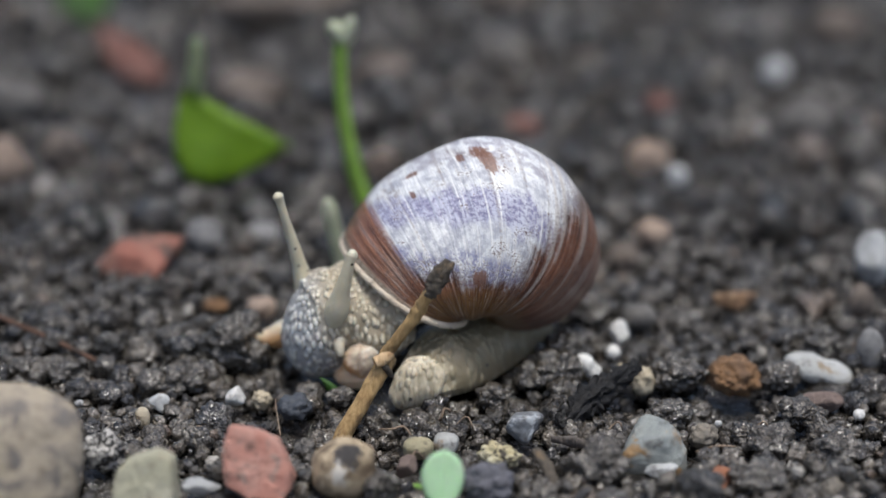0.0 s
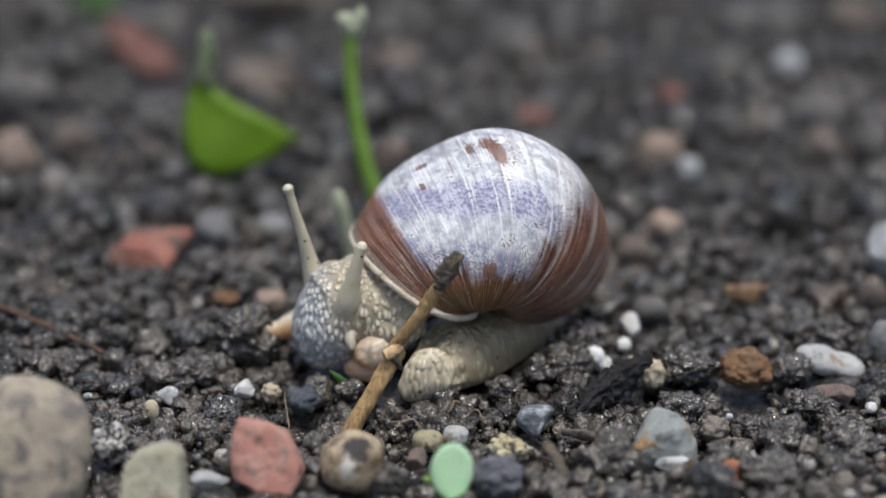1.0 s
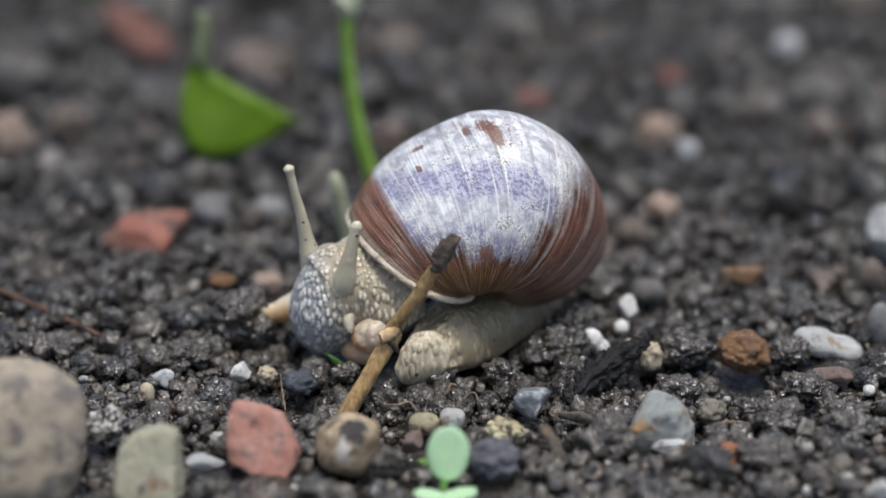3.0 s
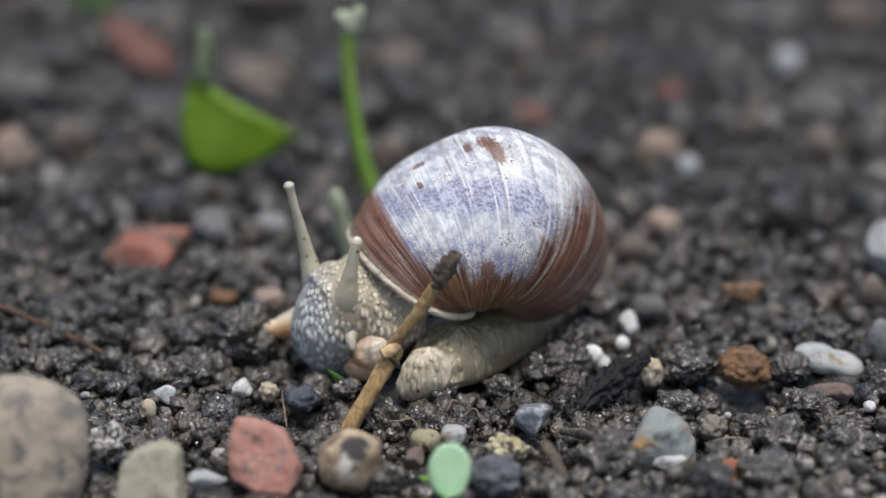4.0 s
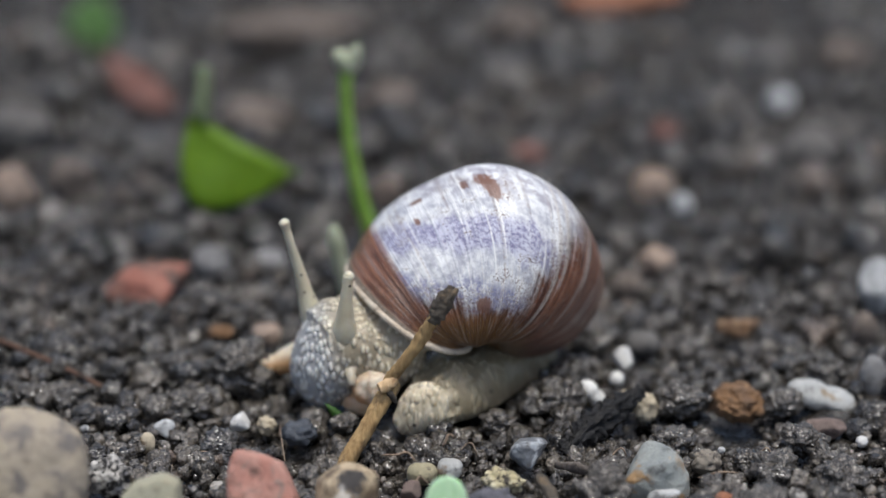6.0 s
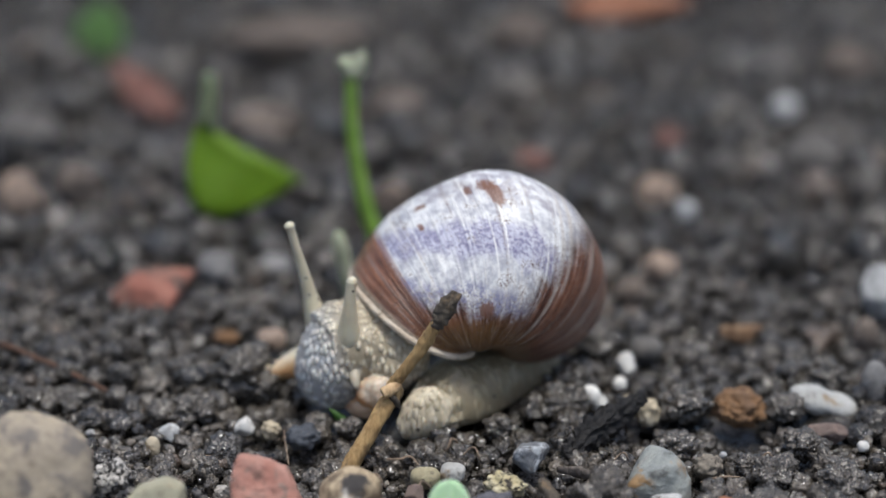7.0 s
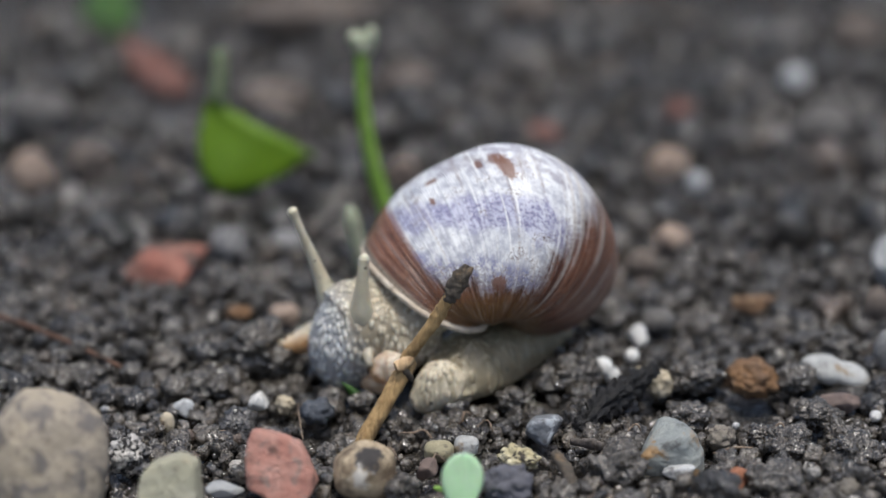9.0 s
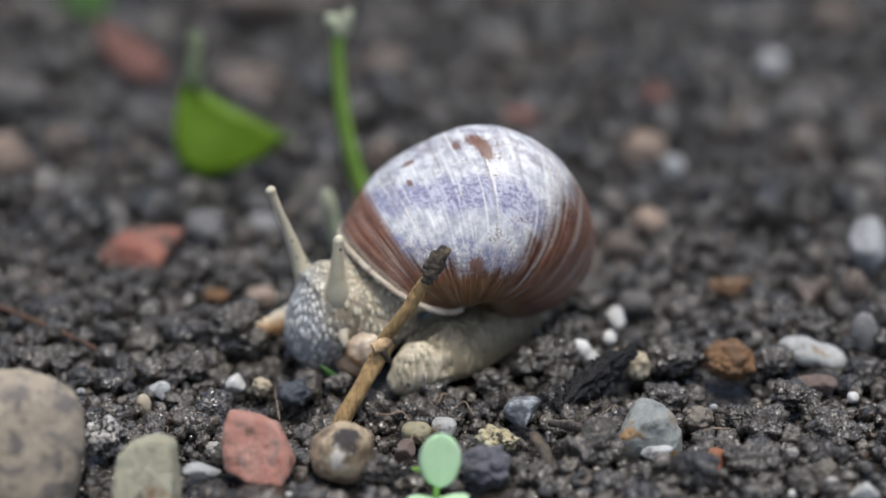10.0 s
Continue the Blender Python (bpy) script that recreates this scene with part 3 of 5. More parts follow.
gx = axis_steps(-0.085, 0.085, 0.0008, -0.16, 0.16, 0.0025)
gy = axis_steps(-0.065, 0.060, 0.0008, -0.10, 0.32, 0.0025)
GX, GY = np.meshgrid(gx, gy)
GZ = ground_h(GX, GY)
nx, ny = len(gx), len(gy)
q = (np.arange(ny - 1)[:, None] * nx + np.arange(nx - 1)[None]).ravel()
ground_tri = np.concatenate([np.stack([q, q + 1, q + nx + 1], 1), np.stack([q, q + nx + 1, q + nx], 1)])
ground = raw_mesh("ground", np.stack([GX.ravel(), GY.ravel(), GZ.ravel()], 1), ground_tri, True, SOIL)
tagged(ground, "damp crumbly garden soil, darkened as shade between the crumbs", "ground", kind="structure")


# ---- the snail ----
snail = tagged(new("snail"), "grey snail with worn brown, white and lilac shell on soil", "snail")

SH_O = Vector((13.269, 17.913, 19.827))
SH_AZ, SH_EL, SH_TURN = 0.26, 0.3316, 2.8637
SH_R, SH_A, SH_B, SH_T, SH_PHI, SH_W, SH_SLANT = 12.1615, 0.7238, 1.3224, 1.755, -0.6249, 2.0872, 0.2901
SWELL = ((0.0, 0.012), (-0.5, -0.0214), (-1.0, -0.0354), (-1.5, 0.0669), (-2.0, 0.0253), (-2.5, -0.0651), (-3.0, -0.0781))


def shell_point(th, u, inner=0.0):
    """A point of the whorl, th radians back from the lip and u round the tube (mm). The growth lines slant."""
    ax = Vector((math.sin(SH_AZ) * math.cos(SH_EL), math.cos(SH_AZ) * math.cos(SH_EL), math.sin(SH_EL)))
    e1 = ax.cross(Vector((0, 0, 1))).normalized()
    e2 = e1.cross(ax)
    s = math.exp(math.log(SH_W) / (2 * math.pi) * th)
    g = 1 + sum(c * math.exp(-((th - t) / 0.4) ** 2) for t, c in SWELL)
    # the mouth narrows towards the navel
    slim = (1 - 0.26 * math.exp(-(th / 0.7611) ** 2) * max(math.cos(u + 1.3469), 0) ** 2) * (1 - inner)
    a, b = SH_A * slim, SH_B * slim
    rho = SH_R * (1 + a * math.cos(u) * math.cos(SH_PHI) - b * math.sin(u) * math.sin(SH_PHI)) * s * g
    along = a * math.cos(u) * math.sin(SH_PHI) + b * math.sin(u) * math.cos(SH_PHI)
    w = th + SH_TURN + SH_SLANT * along
    return SH_O + (e1 * math.cos(w) + e2 * math.sin(w)) * rho + ax * (SH_R * (along - SH_T) * s)


def build_shell():
    bm = bmesh.new()
    uvl = bm.loops.layers.uv.new("whorl")
    rows, sides = 420, 96
    last = -4.2 * 2 * math.pi
    ths = [last + (0 - last) * (k / rows) for k in range(rows + 1)]
    grid = []
    for th in ths:
        ring = []
        for k in range(sides):
            u = 2 * math.pi * k / sides
            rib = 1 + 0.0045 * noise.noise(Vector((th * 22, 0.4 * math.sin(u), 0))) + 0.006 * noise.noise(Vector((th * 5, math.cos(u), math.sin(u))))
            flare = 0.03 * math.exp(-((th) / 0.05) ** 2)
            p = shell_point(th, u)
            c = shell_point(th, 0, 1.0)
            ring.append(bm.verts.new((c + (p - c) * (rib + flare)) * MM))
        grid.append(ring)
    # inside of the mouth
    for inn, th in ((0.07, 0.0), (0.10, -0.12), (0.12, -0.5), (0.2, -1.0)):
        ring = []
        for k in range(sides):
            ring.append(bm.verts.new(shell_point(th, 2 * math.pi * k / sides, inn) * MM))
        grid.append(ring)
        ths.append(th)
    for i in range(len(grid) - 1):
        for k in range(sides):
            k2 = (k + 1) % sides
            f = bm.faces.new((grid[i][k], grid[i][k2], grid[i + 1][k2], grid[i + 1][k]))
            for loop, (ti, kk) in zip(f.loops, ((ths[i], k), (ths[i], k + 1), (ths[i + 1], k + 1), (ths[i + 1], k))):
                u = 2 * math.pi * kk / sides
                loop[uvl].uv = (ti, u if kk <= sides // 2 else u - 2 * math.pi)
    bm.faces.new(grid[0][::-1])
    return part("shell", bm, SHELL, snail, "worn brown shell, chalky white and lilac above")


shell = build_shell()


def lip_ring():
    """The thickened pale rim of the shell's mouth."""
    pts = [shell_point(0.02, u, -0.012) for u in np.linspace(1.5, -2.25, 30)]
    return part("lip", tube([tuple(p) for p in pts], [0.3] + [0.55] * 20 + [0.5] * 8 + [0.2], 14, 0.25, 1.0, 3, 3, 0.10), SHELL_RIM, shell, "pale thickened shell rim")


lip_ring()


def foot_mesh():
    """The creeping foot: a long wedge, broad in front, tapering to the tail."""
    line = [(19.8, 12.8, 0.4, 0.5, 0.6), (17, 9.8, 0.8, 2.0, 2.2), (13, 5.6, 1.4, 4.0, 5.0), (8.5, 1.4, 1.6, 5.6, 6.0), (4.5, -2.8, 1.8, 6.2, 6.6), (1.4, -6.6, 1.9, 5.9, 7.0), (-0.6, -8.8, 2.0, 4.8, 5.2), (-2.2, -10.4, 1.9, 3.8, 3.8), (-3.2, -11.4, 1.7, 2.6, 2.4), (-3.6, -11.8, 1.5, 1.2, 1.2)]
    n, sides = 120, 96
    bm = bmesh.new()
    rings = []
    for i in range(n + 1):
        f = i / n * (len(line) - 1)
        k = min(int(f), len(line) - 2)
        t = f - k
        a, b = line[k], line[k + 1]
        x, y, zc, hw, hh = (a[j] * (1 - t) + b[j] * t for j in range(5))
        dx, dy = b[0] - a[0], b[1] - a[1]
        l = math.hypot(dx, dy)
        px, py = -dy / l, dx / l
        ring = []
        for s in range(sides):
            w = 2 * math.pi * s / sides
            cx, cz = math.cos(w), math.sin(w)
            wid = hw * math.copysign(abs(cx) ** 0.8, cx)
            z = zc + (cz * hh if cz > 0 else cz * (zc + 0.6))
            skirt = 1 + (0.13 * max(0, 0.25 - cz) if cz > -0.6 else 0.1)
            wr = 1 + 0.028 * noise.noise(Vector((f * 17 + cz * 2.5, cz * 0.8, cx))) + 0.025 * noise.noise(Vector((f * 6.5, cz * 0.8, cx))) + 0.05 * noise.noise(Vector((f * 1.7, cx * 1.5, cz * 2)))
            frill = min(max((f - 4.5) / 2.5, 0), 1)
            wr += frill * (0.20 * noise.noise(Vector((w * 2.6, f * 0.8, 7))) + 0.10 * noise.noise(Vector((w * 8.0, f * 0.8, 3))))
            ring.append(bm.verts.new(Vector((x + px * wid * skirt * wr, y + py * wid * skirt * wr, z * wr)) * MM))
        rings.append(ring)
    for m0, m1 in zip(rings, rings[1:]):
        for s in range(sides):
            bm.faces.new((m0[s], m0[(s + 1) % sides], m1[(s + 1) % sides], m1[s]))
    bm.faces.new(rings[0][::-1])
    bm.faces.new(rings[-1])
    bmesh.ops.recalc_face_normals(bm, faces=bm.faces)
    return bm


def fan_mesh():
    """The broad front lobe of the foot: soft, drooping to one corner, finely creased from its root outwards (mm)."""
    bm = blob((3.7, 1.9, 3.8), 6, 0.10, 1.0, 3.0)
    for v in bm.verts:
        c = v.co / MM
        out = Vector((c.x - 3.6, 0, c.z - 4.2))
        a = math.atan2(out.z, out.x)
        far = min(out.length / 9.0, 1)
        front = max(0, -c.y / 2.8)
        crease = noise.noise(Vector((a * 11, far * 1.2, 4))) + 0.6 * noise.noise(Vector((a * 26, far * 2, 9)))
        edge = 0.10 * noise.noise(Vector((a * 7, 0, 2)))
        droop = max(0, (-c.x - c.z) / 6)
        v.co.x += (edge * c.x - 1.5 * droop ** 2) * MM
        v.co.z += (edge * c.z - 1.5 * droop ** 2) * MM
        v.co.y += (0.34 * crease * far * front + 0.35 * droop) * MM
    return bm


def whole_foot():
    bm = foot_mesh()
    lobe = fan_mesh()
    lobe.transform(pose(-2.0 * MM, -13.2 * MM, 4.0 * MM, -20, 0, -10))
    joined = bpy.data.meshes.new("piece")
    lobe.to_mesh(joined)
    lobe.free()
    bm.from_mesh(joined)
    bpy.data.meshes.remove(joined)
    return bm


def one_skin(ob, voxel, rounds):
    """Grows joined pieces into one smooth skin."""
    blend = ob.modifiers.new("one_skin", "REMESH")
    blend.mode, blend.voxel_size, blend.use_smooth_shade = "VOXEL", voxel, True
    ease = ob.modifiers.new("soft", "SMOOTH")
    ease.factor, ease.iterations = 0.6, rounds


foot = part("foot", whole_foot(), FOOT_SIDE, snail, "translucent beige grey foot, paler in front, tapering to a tail")
one_skin(foot, 0.00026, 7)


def neck_mesh():
    """From the shell's mouth to the back of the head."""
    sides, steps = 96, 28
    head_c, head_r = Vector((-16.9, -3.6, 8.9)), (6.1, 6.3, 9.0)
    mouth_c = Vector((-4.0, 2.0, 15.5))
    way = (head_c - mouth_c).normalized()
    bm = bmesh.new()
    rings = []
    for i in range(steps + 1):
        s = i / steps
        ring = []
        for k in range(sides):
            u = 2 * math.pi * k / sides
            up_side = 0.5 - 0.5 * math.cos(min(max((u + 0.35) / 3.2, 0), 1) * 2 * math.pi) if u < 4 else 0
            up_side = max(up_side, 0.5 if u < 2.4 else 0, 0.25 if u > 6.0 else 0)
            a = shell_point(-0.10, u, 0.15 + 0.40 * up_side + 0.10 * max(0, 1 - abs(((u + 3.6) % 6.2832) - 3.2) / 1.4))
            e = a - mouth_c
            e = (e - way * e.dot(way)).normalized()
            h = head_c + e * (1.005 / math.sqrt(sum((e[j] / head_r[j]) ** 2 for j in range(3))))
            f = s ** 0.9
            p = a * (1 - f) + h * f
            tuck = 1 - min(max((s - 0.30) / 0.5, 0), 1) ** 2 * (3 - 2 * min(max((s - 0.30) / 0.5, 0), 1))
            p += Vector((0.15, 1.0, -0.8)) * (tuck * min(max(1.3 * math.cos(u - 0.3) + 0.1, 0), 1))
            p += e * (0.9 * math.sin(math.pi * s) ** 2 * (0.4 + noise.noise(Vector((s * 2.2, u, 0)))))
            p += e * (0.28 * noise.noise(Vector((s * 9 + 0.6 * math.sin(u), u * 1.2, 4))))
            ring.append(bm.verts.new(p * MM))
        rings.append(ring)
    for m0, m1 in zip(rings, rings[1:]):
        for k in range(sides):
            bm.faces.new((m0[k], m0[(k + 1) % sides], m1[(k + 1) % sides], m1[k]))
    bm.faces.new(rings[0][::-1])
    bm.faces.new(rings[-1])
    bmesh.ops.recalc_face_normals(bm, faces=bm.faces)
    return bm


def head_mesh():
    """Head and neck in one skin, about the head's middle."""
    bm = blob((6.1, 6.3, 9.0), 5, 0.05, 1.1, 1.0)
    for v in bm.verts:
        c = v.co / MM
        # broad blunt snout below, narrower brow
        k = 1 - 0.16 * max(0, c.z / 9) + 0.05 * max(0, -c.z / 9)
        v.co.x, v.co.y = v.co.x * k, v.co.y * k
        v.co.x += 0.10 * c.z * MM
        crease = math.exp(-((c.x - 2.2 - 0.1 * c.z) / 0.7) ** 2) * max(0, -c.y / 6)
        v.co.y += 0.35 * crease * MM
    # the fold of skin under the neck
    fold = blob((5.6, 3.6, 4.2), 4, 0.16, 1.5, 6.0)
    fold.transform(pose(9.2 * MM, -2.6 * MM, -0.6 * MM, 0, -24, 10))
    nape = neck_mesh()
    nape.transform(Matrix.Translation((16.9 * MM, 3.6 * MM, -8.9 * MM)))
    for piece in (nape, fold):
        joined = bpy.data.meshes.new("piece")
        piece.to_mesh(joined)
        piece.free()
        bm.from_mesh(joined)
        bpy.data.meshes.remove(joined)
    return bm


head = part("head", head_mesh(), SKIN, snail, "blue-grey head with pale rows of knobs, cream neck")
one_skin(head, 0.00032, 14)


def lobe_mesh():
    """Two soft overlapping folds of skin beside the mouth."""
    bm = blob((2.9, 2.3, 2.7), 5, 0.10, 1.2, 2.0)
    for v in bm.verts:
        c = v.co / MM
        fold = math.sin(c.x * 2.1 + 0.5 * c.z + 0.8)
        v.co.y -= 0.22 * fold * MM * max(0, -c.y / 2.3)
        v.co.z -= 0.35 * max(0, math.sin(c.x * 1.7 + 0.6)) * max(0, -c.z / 2.7) * MM
        v.co.x += 0.25 * c.z * MM
    return bm


cheek = part("mouth_lobe", lobe_mesh(), CHEEK_SKIN, snail, "pale pinkish lobe beside the mouth")
chin = part("mouth", blob((3.6, 2.8, 2.2), 4, 0.08, 1.2, 5.0), LIP_SKIN, snail, "orange tinged underside of the mouth")
far_tentacle = part("upper_tentacle", tube([(0.8, 0.3, -3.0), (0, 0, 0), (-0.75, 0, 3.2), (-1.6, -0.2, 7.0), (-2.6, -0.6, 11.0), (-3.3, -0.9, 14.0), (-3.6, -1.0, 15.1), (-3.75, -1.0, 15.6)], [2.0, 1.75, 1.15, 0.85, 0.65, 0.62, 0.85, 0.35], 24, 0.04, 1, 1, 6), TENTACLE, snail, "long translucent eye stalk")
near_tentacle = part("upper_tentacle", tube([(-0.5, 1.0, -2.2), (0, 0, 0), (0.6, -0.5, 2.8), (1.2, -0.7, 5.4), (1.8, -0.7, 7.9), (2.1, -0.6, 8.9), (2.2, -0.6, 9.5), (2.22, -0.6, 9.75)], [2.2, 1.9, 1.3, 0.95, 0.8, 0.9, 0.6, 0.12], 24, 0.04, 1, 5, 6), TENTACLE, snail, "shorter translucent eye stalk")
lower_tentacle = part("lower_tentacle", tube([(4.2, 0.5, 1.4), (1.8, 0.2, 0.8), (-0.8, -0.1, 0.0), (-2.9, -0.3, -0.6), (-4.3, -0.4, -0.4), (-5.0, -0.4, 0.3), (-5.3, -0.4, 0.8)], [3.2, 2.9, 2.2, 1.6, 1.35, 1.15, 0.75], 20, 0.06, 0.85, 7, 5), LOWER_TENTACLE, snail, "blunt orange tinged lower tentacle")
nub = part("lower_tentacle", tube([(0.6, 1.6, 0.8), (0, 0, 0), (0.2, -1.0, -0.9), (0.3, -1.4, -1.6)], [1.3, 0.95, 0.7, 0.35], 18, 0.06, 1, 3, 5), FEELER_SKIN, snail, "small pale lower tentacle")
HEAD_AT = pose(-16.9 * MM, -3.6 * MM, 8.9 * MM, 0, 0, 0)
CHEEK_AT = pose(-10.6 * MM, -9.2 * MM, 5.6 * MM)
CHIN_AT = pose(-11.4 * MM, -7.4 * MM, 2.0 * MM)
NUB_AT = pose(-14.0 * MM, -9.2 * MM, 8.0 * MM)
FAR_AT = pose(-19.6 * MM, -2.4 * MM, 14.8 * MM)
NEAR_AT = pose(-14.2 * MM, -8.3 * MM, 13.8 * MM)
LOW_AT = pose(-22.6 * MM, -0.6 * MM, 5.6 * MM)


# ---- twigs, roots and chips of wood ----
twig = tagged(new("twig"), "broken dry brown twig leaning in front of the snail", "twig")
part("lower_stalk", tube([(-14.4, -24.6, -2.5), (-13.2, -23.0, 0.2), (-10.8, -21.2, 3.8), (-8.2, -19.0, 7.6), (-6.6, -17.9, 9.8), (-6.2, -17.6, 10.4)], [1.35, 1.3, 1.2, 1.3, 1.2, 0.6], 24, 0.14, 1, 2, 8, 0.035), TWIG, twig)
part("upper_stalk", tube([(-7.6, -19.2, 10.0), (-6.6, -18.6, 11.6), (-4.2, -19.3, 15.3), (-2.0, -19.7, 18.9), (-0.5, -20.3, 22.0)], [0.95, 0.95, 0.85, 0.95, 0.85], 24, 0.3, 0.8, 4, 8, 0.07), TWIG, twig)
part("tip", tube([(-0.8, -20.3, 21.2), (0.0, -20.4, 22.6), (0.8, -20.3, 24.3), (1.6, -20.2, 25.8), (2.0, -20.1, 26.9)], [0.8, 1.2, 1.35, 1.0, 0.4], 20, 0.35, 0.7, 6, 8, 0.17), TWIG_TIP, twig, "grey weathered bark at the tip")
part("tip", tube([(0.6, -20.5, 23.6), (1.5, -20.6, 25.0), (2.5, -20.5, 26.2), (3.0, -20.4, 26.6)], [0.6, 0.7, 0.5, 0.15], 16, 0.3, 0.8, 8, 8, 0.15), TWIG_TIP, twig, "grey weathered splinter at the tip")
part("bark_scrap", tube([(-7.8, -19.6, 10.0), (-7.0, -19.7, 9.3), (-6.4, -19.5, 8.3), (-6.2, -19.3, 7.6)], [0.25, 0.55, 0.45, 0.2], 14, 0.4, 0.7, 5, 6, 0.2), TWIG_TIP, twig, "dark scrap of bark below the knot")
part("broken_knot", tube([(-6.2, -18.7, 11.4), (-7.4, -19.4, 10.6), (-8.6, -19.9, 10.2)], [0.7, 0.95, 0.9], 20, 0.2, 1, 9, 6, 0.06), TWIG_CUT, twig, "pale broken knot")


def stick(name, path, radii, material, label, cat, wobble=0.2, seed=0, squash=1.0, rag=0.12, sides=16):
    base = Vector(path[0])
    bm = tube([tuple(Vector(p) - base) for p in path], radii, sides, wobble, squash, seed, 8, rag)
    ob = tagged(part(name, bm, material), label, cat)
    ob.matrix_basis = Matrix.Translation(base * MM)
    return ob


stick("wood_splinter", [(14.6, -33.2, 2.8), (16.0, -36.6, 2.0), (17.0, -40.5, 0.8), (17.6, -43.0, -0.5)], [0.75, 0.95, 0.85, 0.5], TWIG_TIP, "short grey brown wood splinter in soil", "splinter", 0.35, 3)
stick("wood_splinter", [(17.2, -26.6, 1.2), (20.5, -27.6, 1.2), (24.5, -29.2, 0.8)], [0.5, 0.95, 0.4], GREYWOOD, "flat grey wood splinter lying on soil", "splinter", 0.3, 5, 0.6)
stick("charred_wood", [(19.0, -21.5, 0.2), (22.5, -18.8, 3.0), (27.0, -15.0, 4.6), (31.0, -11.7, 5.8)], [1.2, 1.9, 1.7, 1.0], CHAR, "black charred piece of wood on soil", "charred wood", 0.6, 7, 0.7, 0.6, 48)
stick("root", [(-76.2, 11.5, 5.0), (-70.1, 7.7, 5.0), (-63.1, 2.8, 4.6), (-57.0, -1.6, 4.0), (-51.4, -4.6, 2.5), (-49.6, -4.4, 0.6)], [0.36, 0.4, 0.4, 0.36, 0.3, 0.2], ROOT, "thin reddish brown root lying on soil", "root", 0.2, 9)
stick("root", [(0.6, -19.8, 0.2), (1.2, -20.6, 1.6), (1.6, -20.0, 2.6), (2.4, -19.2, 2.0), (2.6, -18.4, 0.2)], [0.14, 0.2, 0.2, 0.18, 0.12], PALE_ROOT, "thin pale curled rootlet on soil", "root", 0.2, 11)
stick("root", [(-8.0, -22.5, 0.6), (-6.0, -23.6, 1.2), (-4.4, -23.2, 1.4), (-3.2, -24.2, 0.4)], [0.12, 0.2, 0.18, 0.12], PALE_ROOT, "thin pale rootlet beside the twig", "root", 0.2, 12)
stick("root", [(38, -29, 0.4), (41, -29.5, 1.6), (44, -28.6, 1.0)], [0.13, 0.18, 0.12], PALE_ROOT, "short brown rootlet on soil", "root", 0.2, 13)
rnd = random.Random(21)
for rx, ry, size, bend in ((-9.5, -31.0, 3.4, 0.8), (-2.2, -33.0, 2.6, -1.0), (4.6, -22.5, 2.8, 1.1), (22.5, -36.0, 4.2, -0.7), (48.0, -24.0, 3.6, 0.9), (-34.0, -25.0, 3.8, -0.8), (-44.5, -9.0, 4.6, 0.6), (26.5, -24.0, 3.0, 1.2)):
    go = rnd.uniform(-0.7, 0.7)
    line = [(rx + size * (f - 0.5) * math.cos(go) + bend * math.sin(3 * f) * 0.5, ry + size * (f - 0.5) * math.sin(go) + 0.5 * bend * math.sin(6 * f), 0.7 + 1.7 * math.sin(math.pi * f) + 0.3 * rnd.random()) for f in (0, 0.25, 0.5, 0.75, 1)]
    stick("root", line, [0.08, 0.13, 0.14, 0.12, 0.07], PALE_ROOT, "thin curled brown rootlet among soil crumbs", "root", 0.2, rnd.randint(1, 60))
stick("fibre", [(-23.6, -16.4, 2.4), (-23.4, -18.6, 2.2), (-22.9, -21.5, 1.2), (-22.5, -23.6, 0.2)], [0.09, 0.1, 0.1, 0.08], PALE_ROOT, "fine pale plant fibre on soil", "fibre", 0.1, 15)


# ---- plants ----
def leaf_mesh(outline, thick, cup, seed=0, fold=0.0, oval=False):
    """A leaf blade in its own x-z plane (mm): outline gives half widths along its length; cupped, with a midrib fold."""
    length, width = outline
    bm = bmesh.new()
    n, m = 28, 14
    grid = {}
    for side in (0, 1):
        for i in range(n + 1):
            t = i / n
            hw = width / 2 * (math.sin(math.pi * min(t * 1.02, 1.0) ** 0.82) ** 0.75 if 0 < t < 1 else 0.02)
            if oval:
                hw = width / 2 * math.sqrt(max(1 - (2 * t - 1) ** 2, 0.0004))
            for j in range(m + 1):
                s = j / m * 2 - 1
                y = cup * (s * s) + 0.02 * width * noise.noise(Vector((t * 3 + seed, s * 1.5, 0))) - 0.02 * width * math.exp(-(s / 0.12) ** 2)
                edge = 1 - abs(s) ** 6
                x = s * hw
                if fold:
                    x, y = abs(s) * hw, y + fold * s * hw
                grid[side, i, j] = bm.verts.new(Vector((x, y + (thick / 2 * edge if side else -thick / 2 * edge), t * length)) * MM)
    for side in (0, 1):
        for i in range(n):
            for j in range(m):
                f = [grid[side, i, j], grid[side, i, j + 1], grid[side, i + 1, j + 1], grid[side, i + 1, j]]
                bm.faces.new(f if side == 0 else f[::-1])
    bmesh.ops.remove_doubles(bm, verts=bm.verts, dist=1e-6)
    bmesh.ops.recalc_face_normals(bm, faces=bm.faces)
    return bm


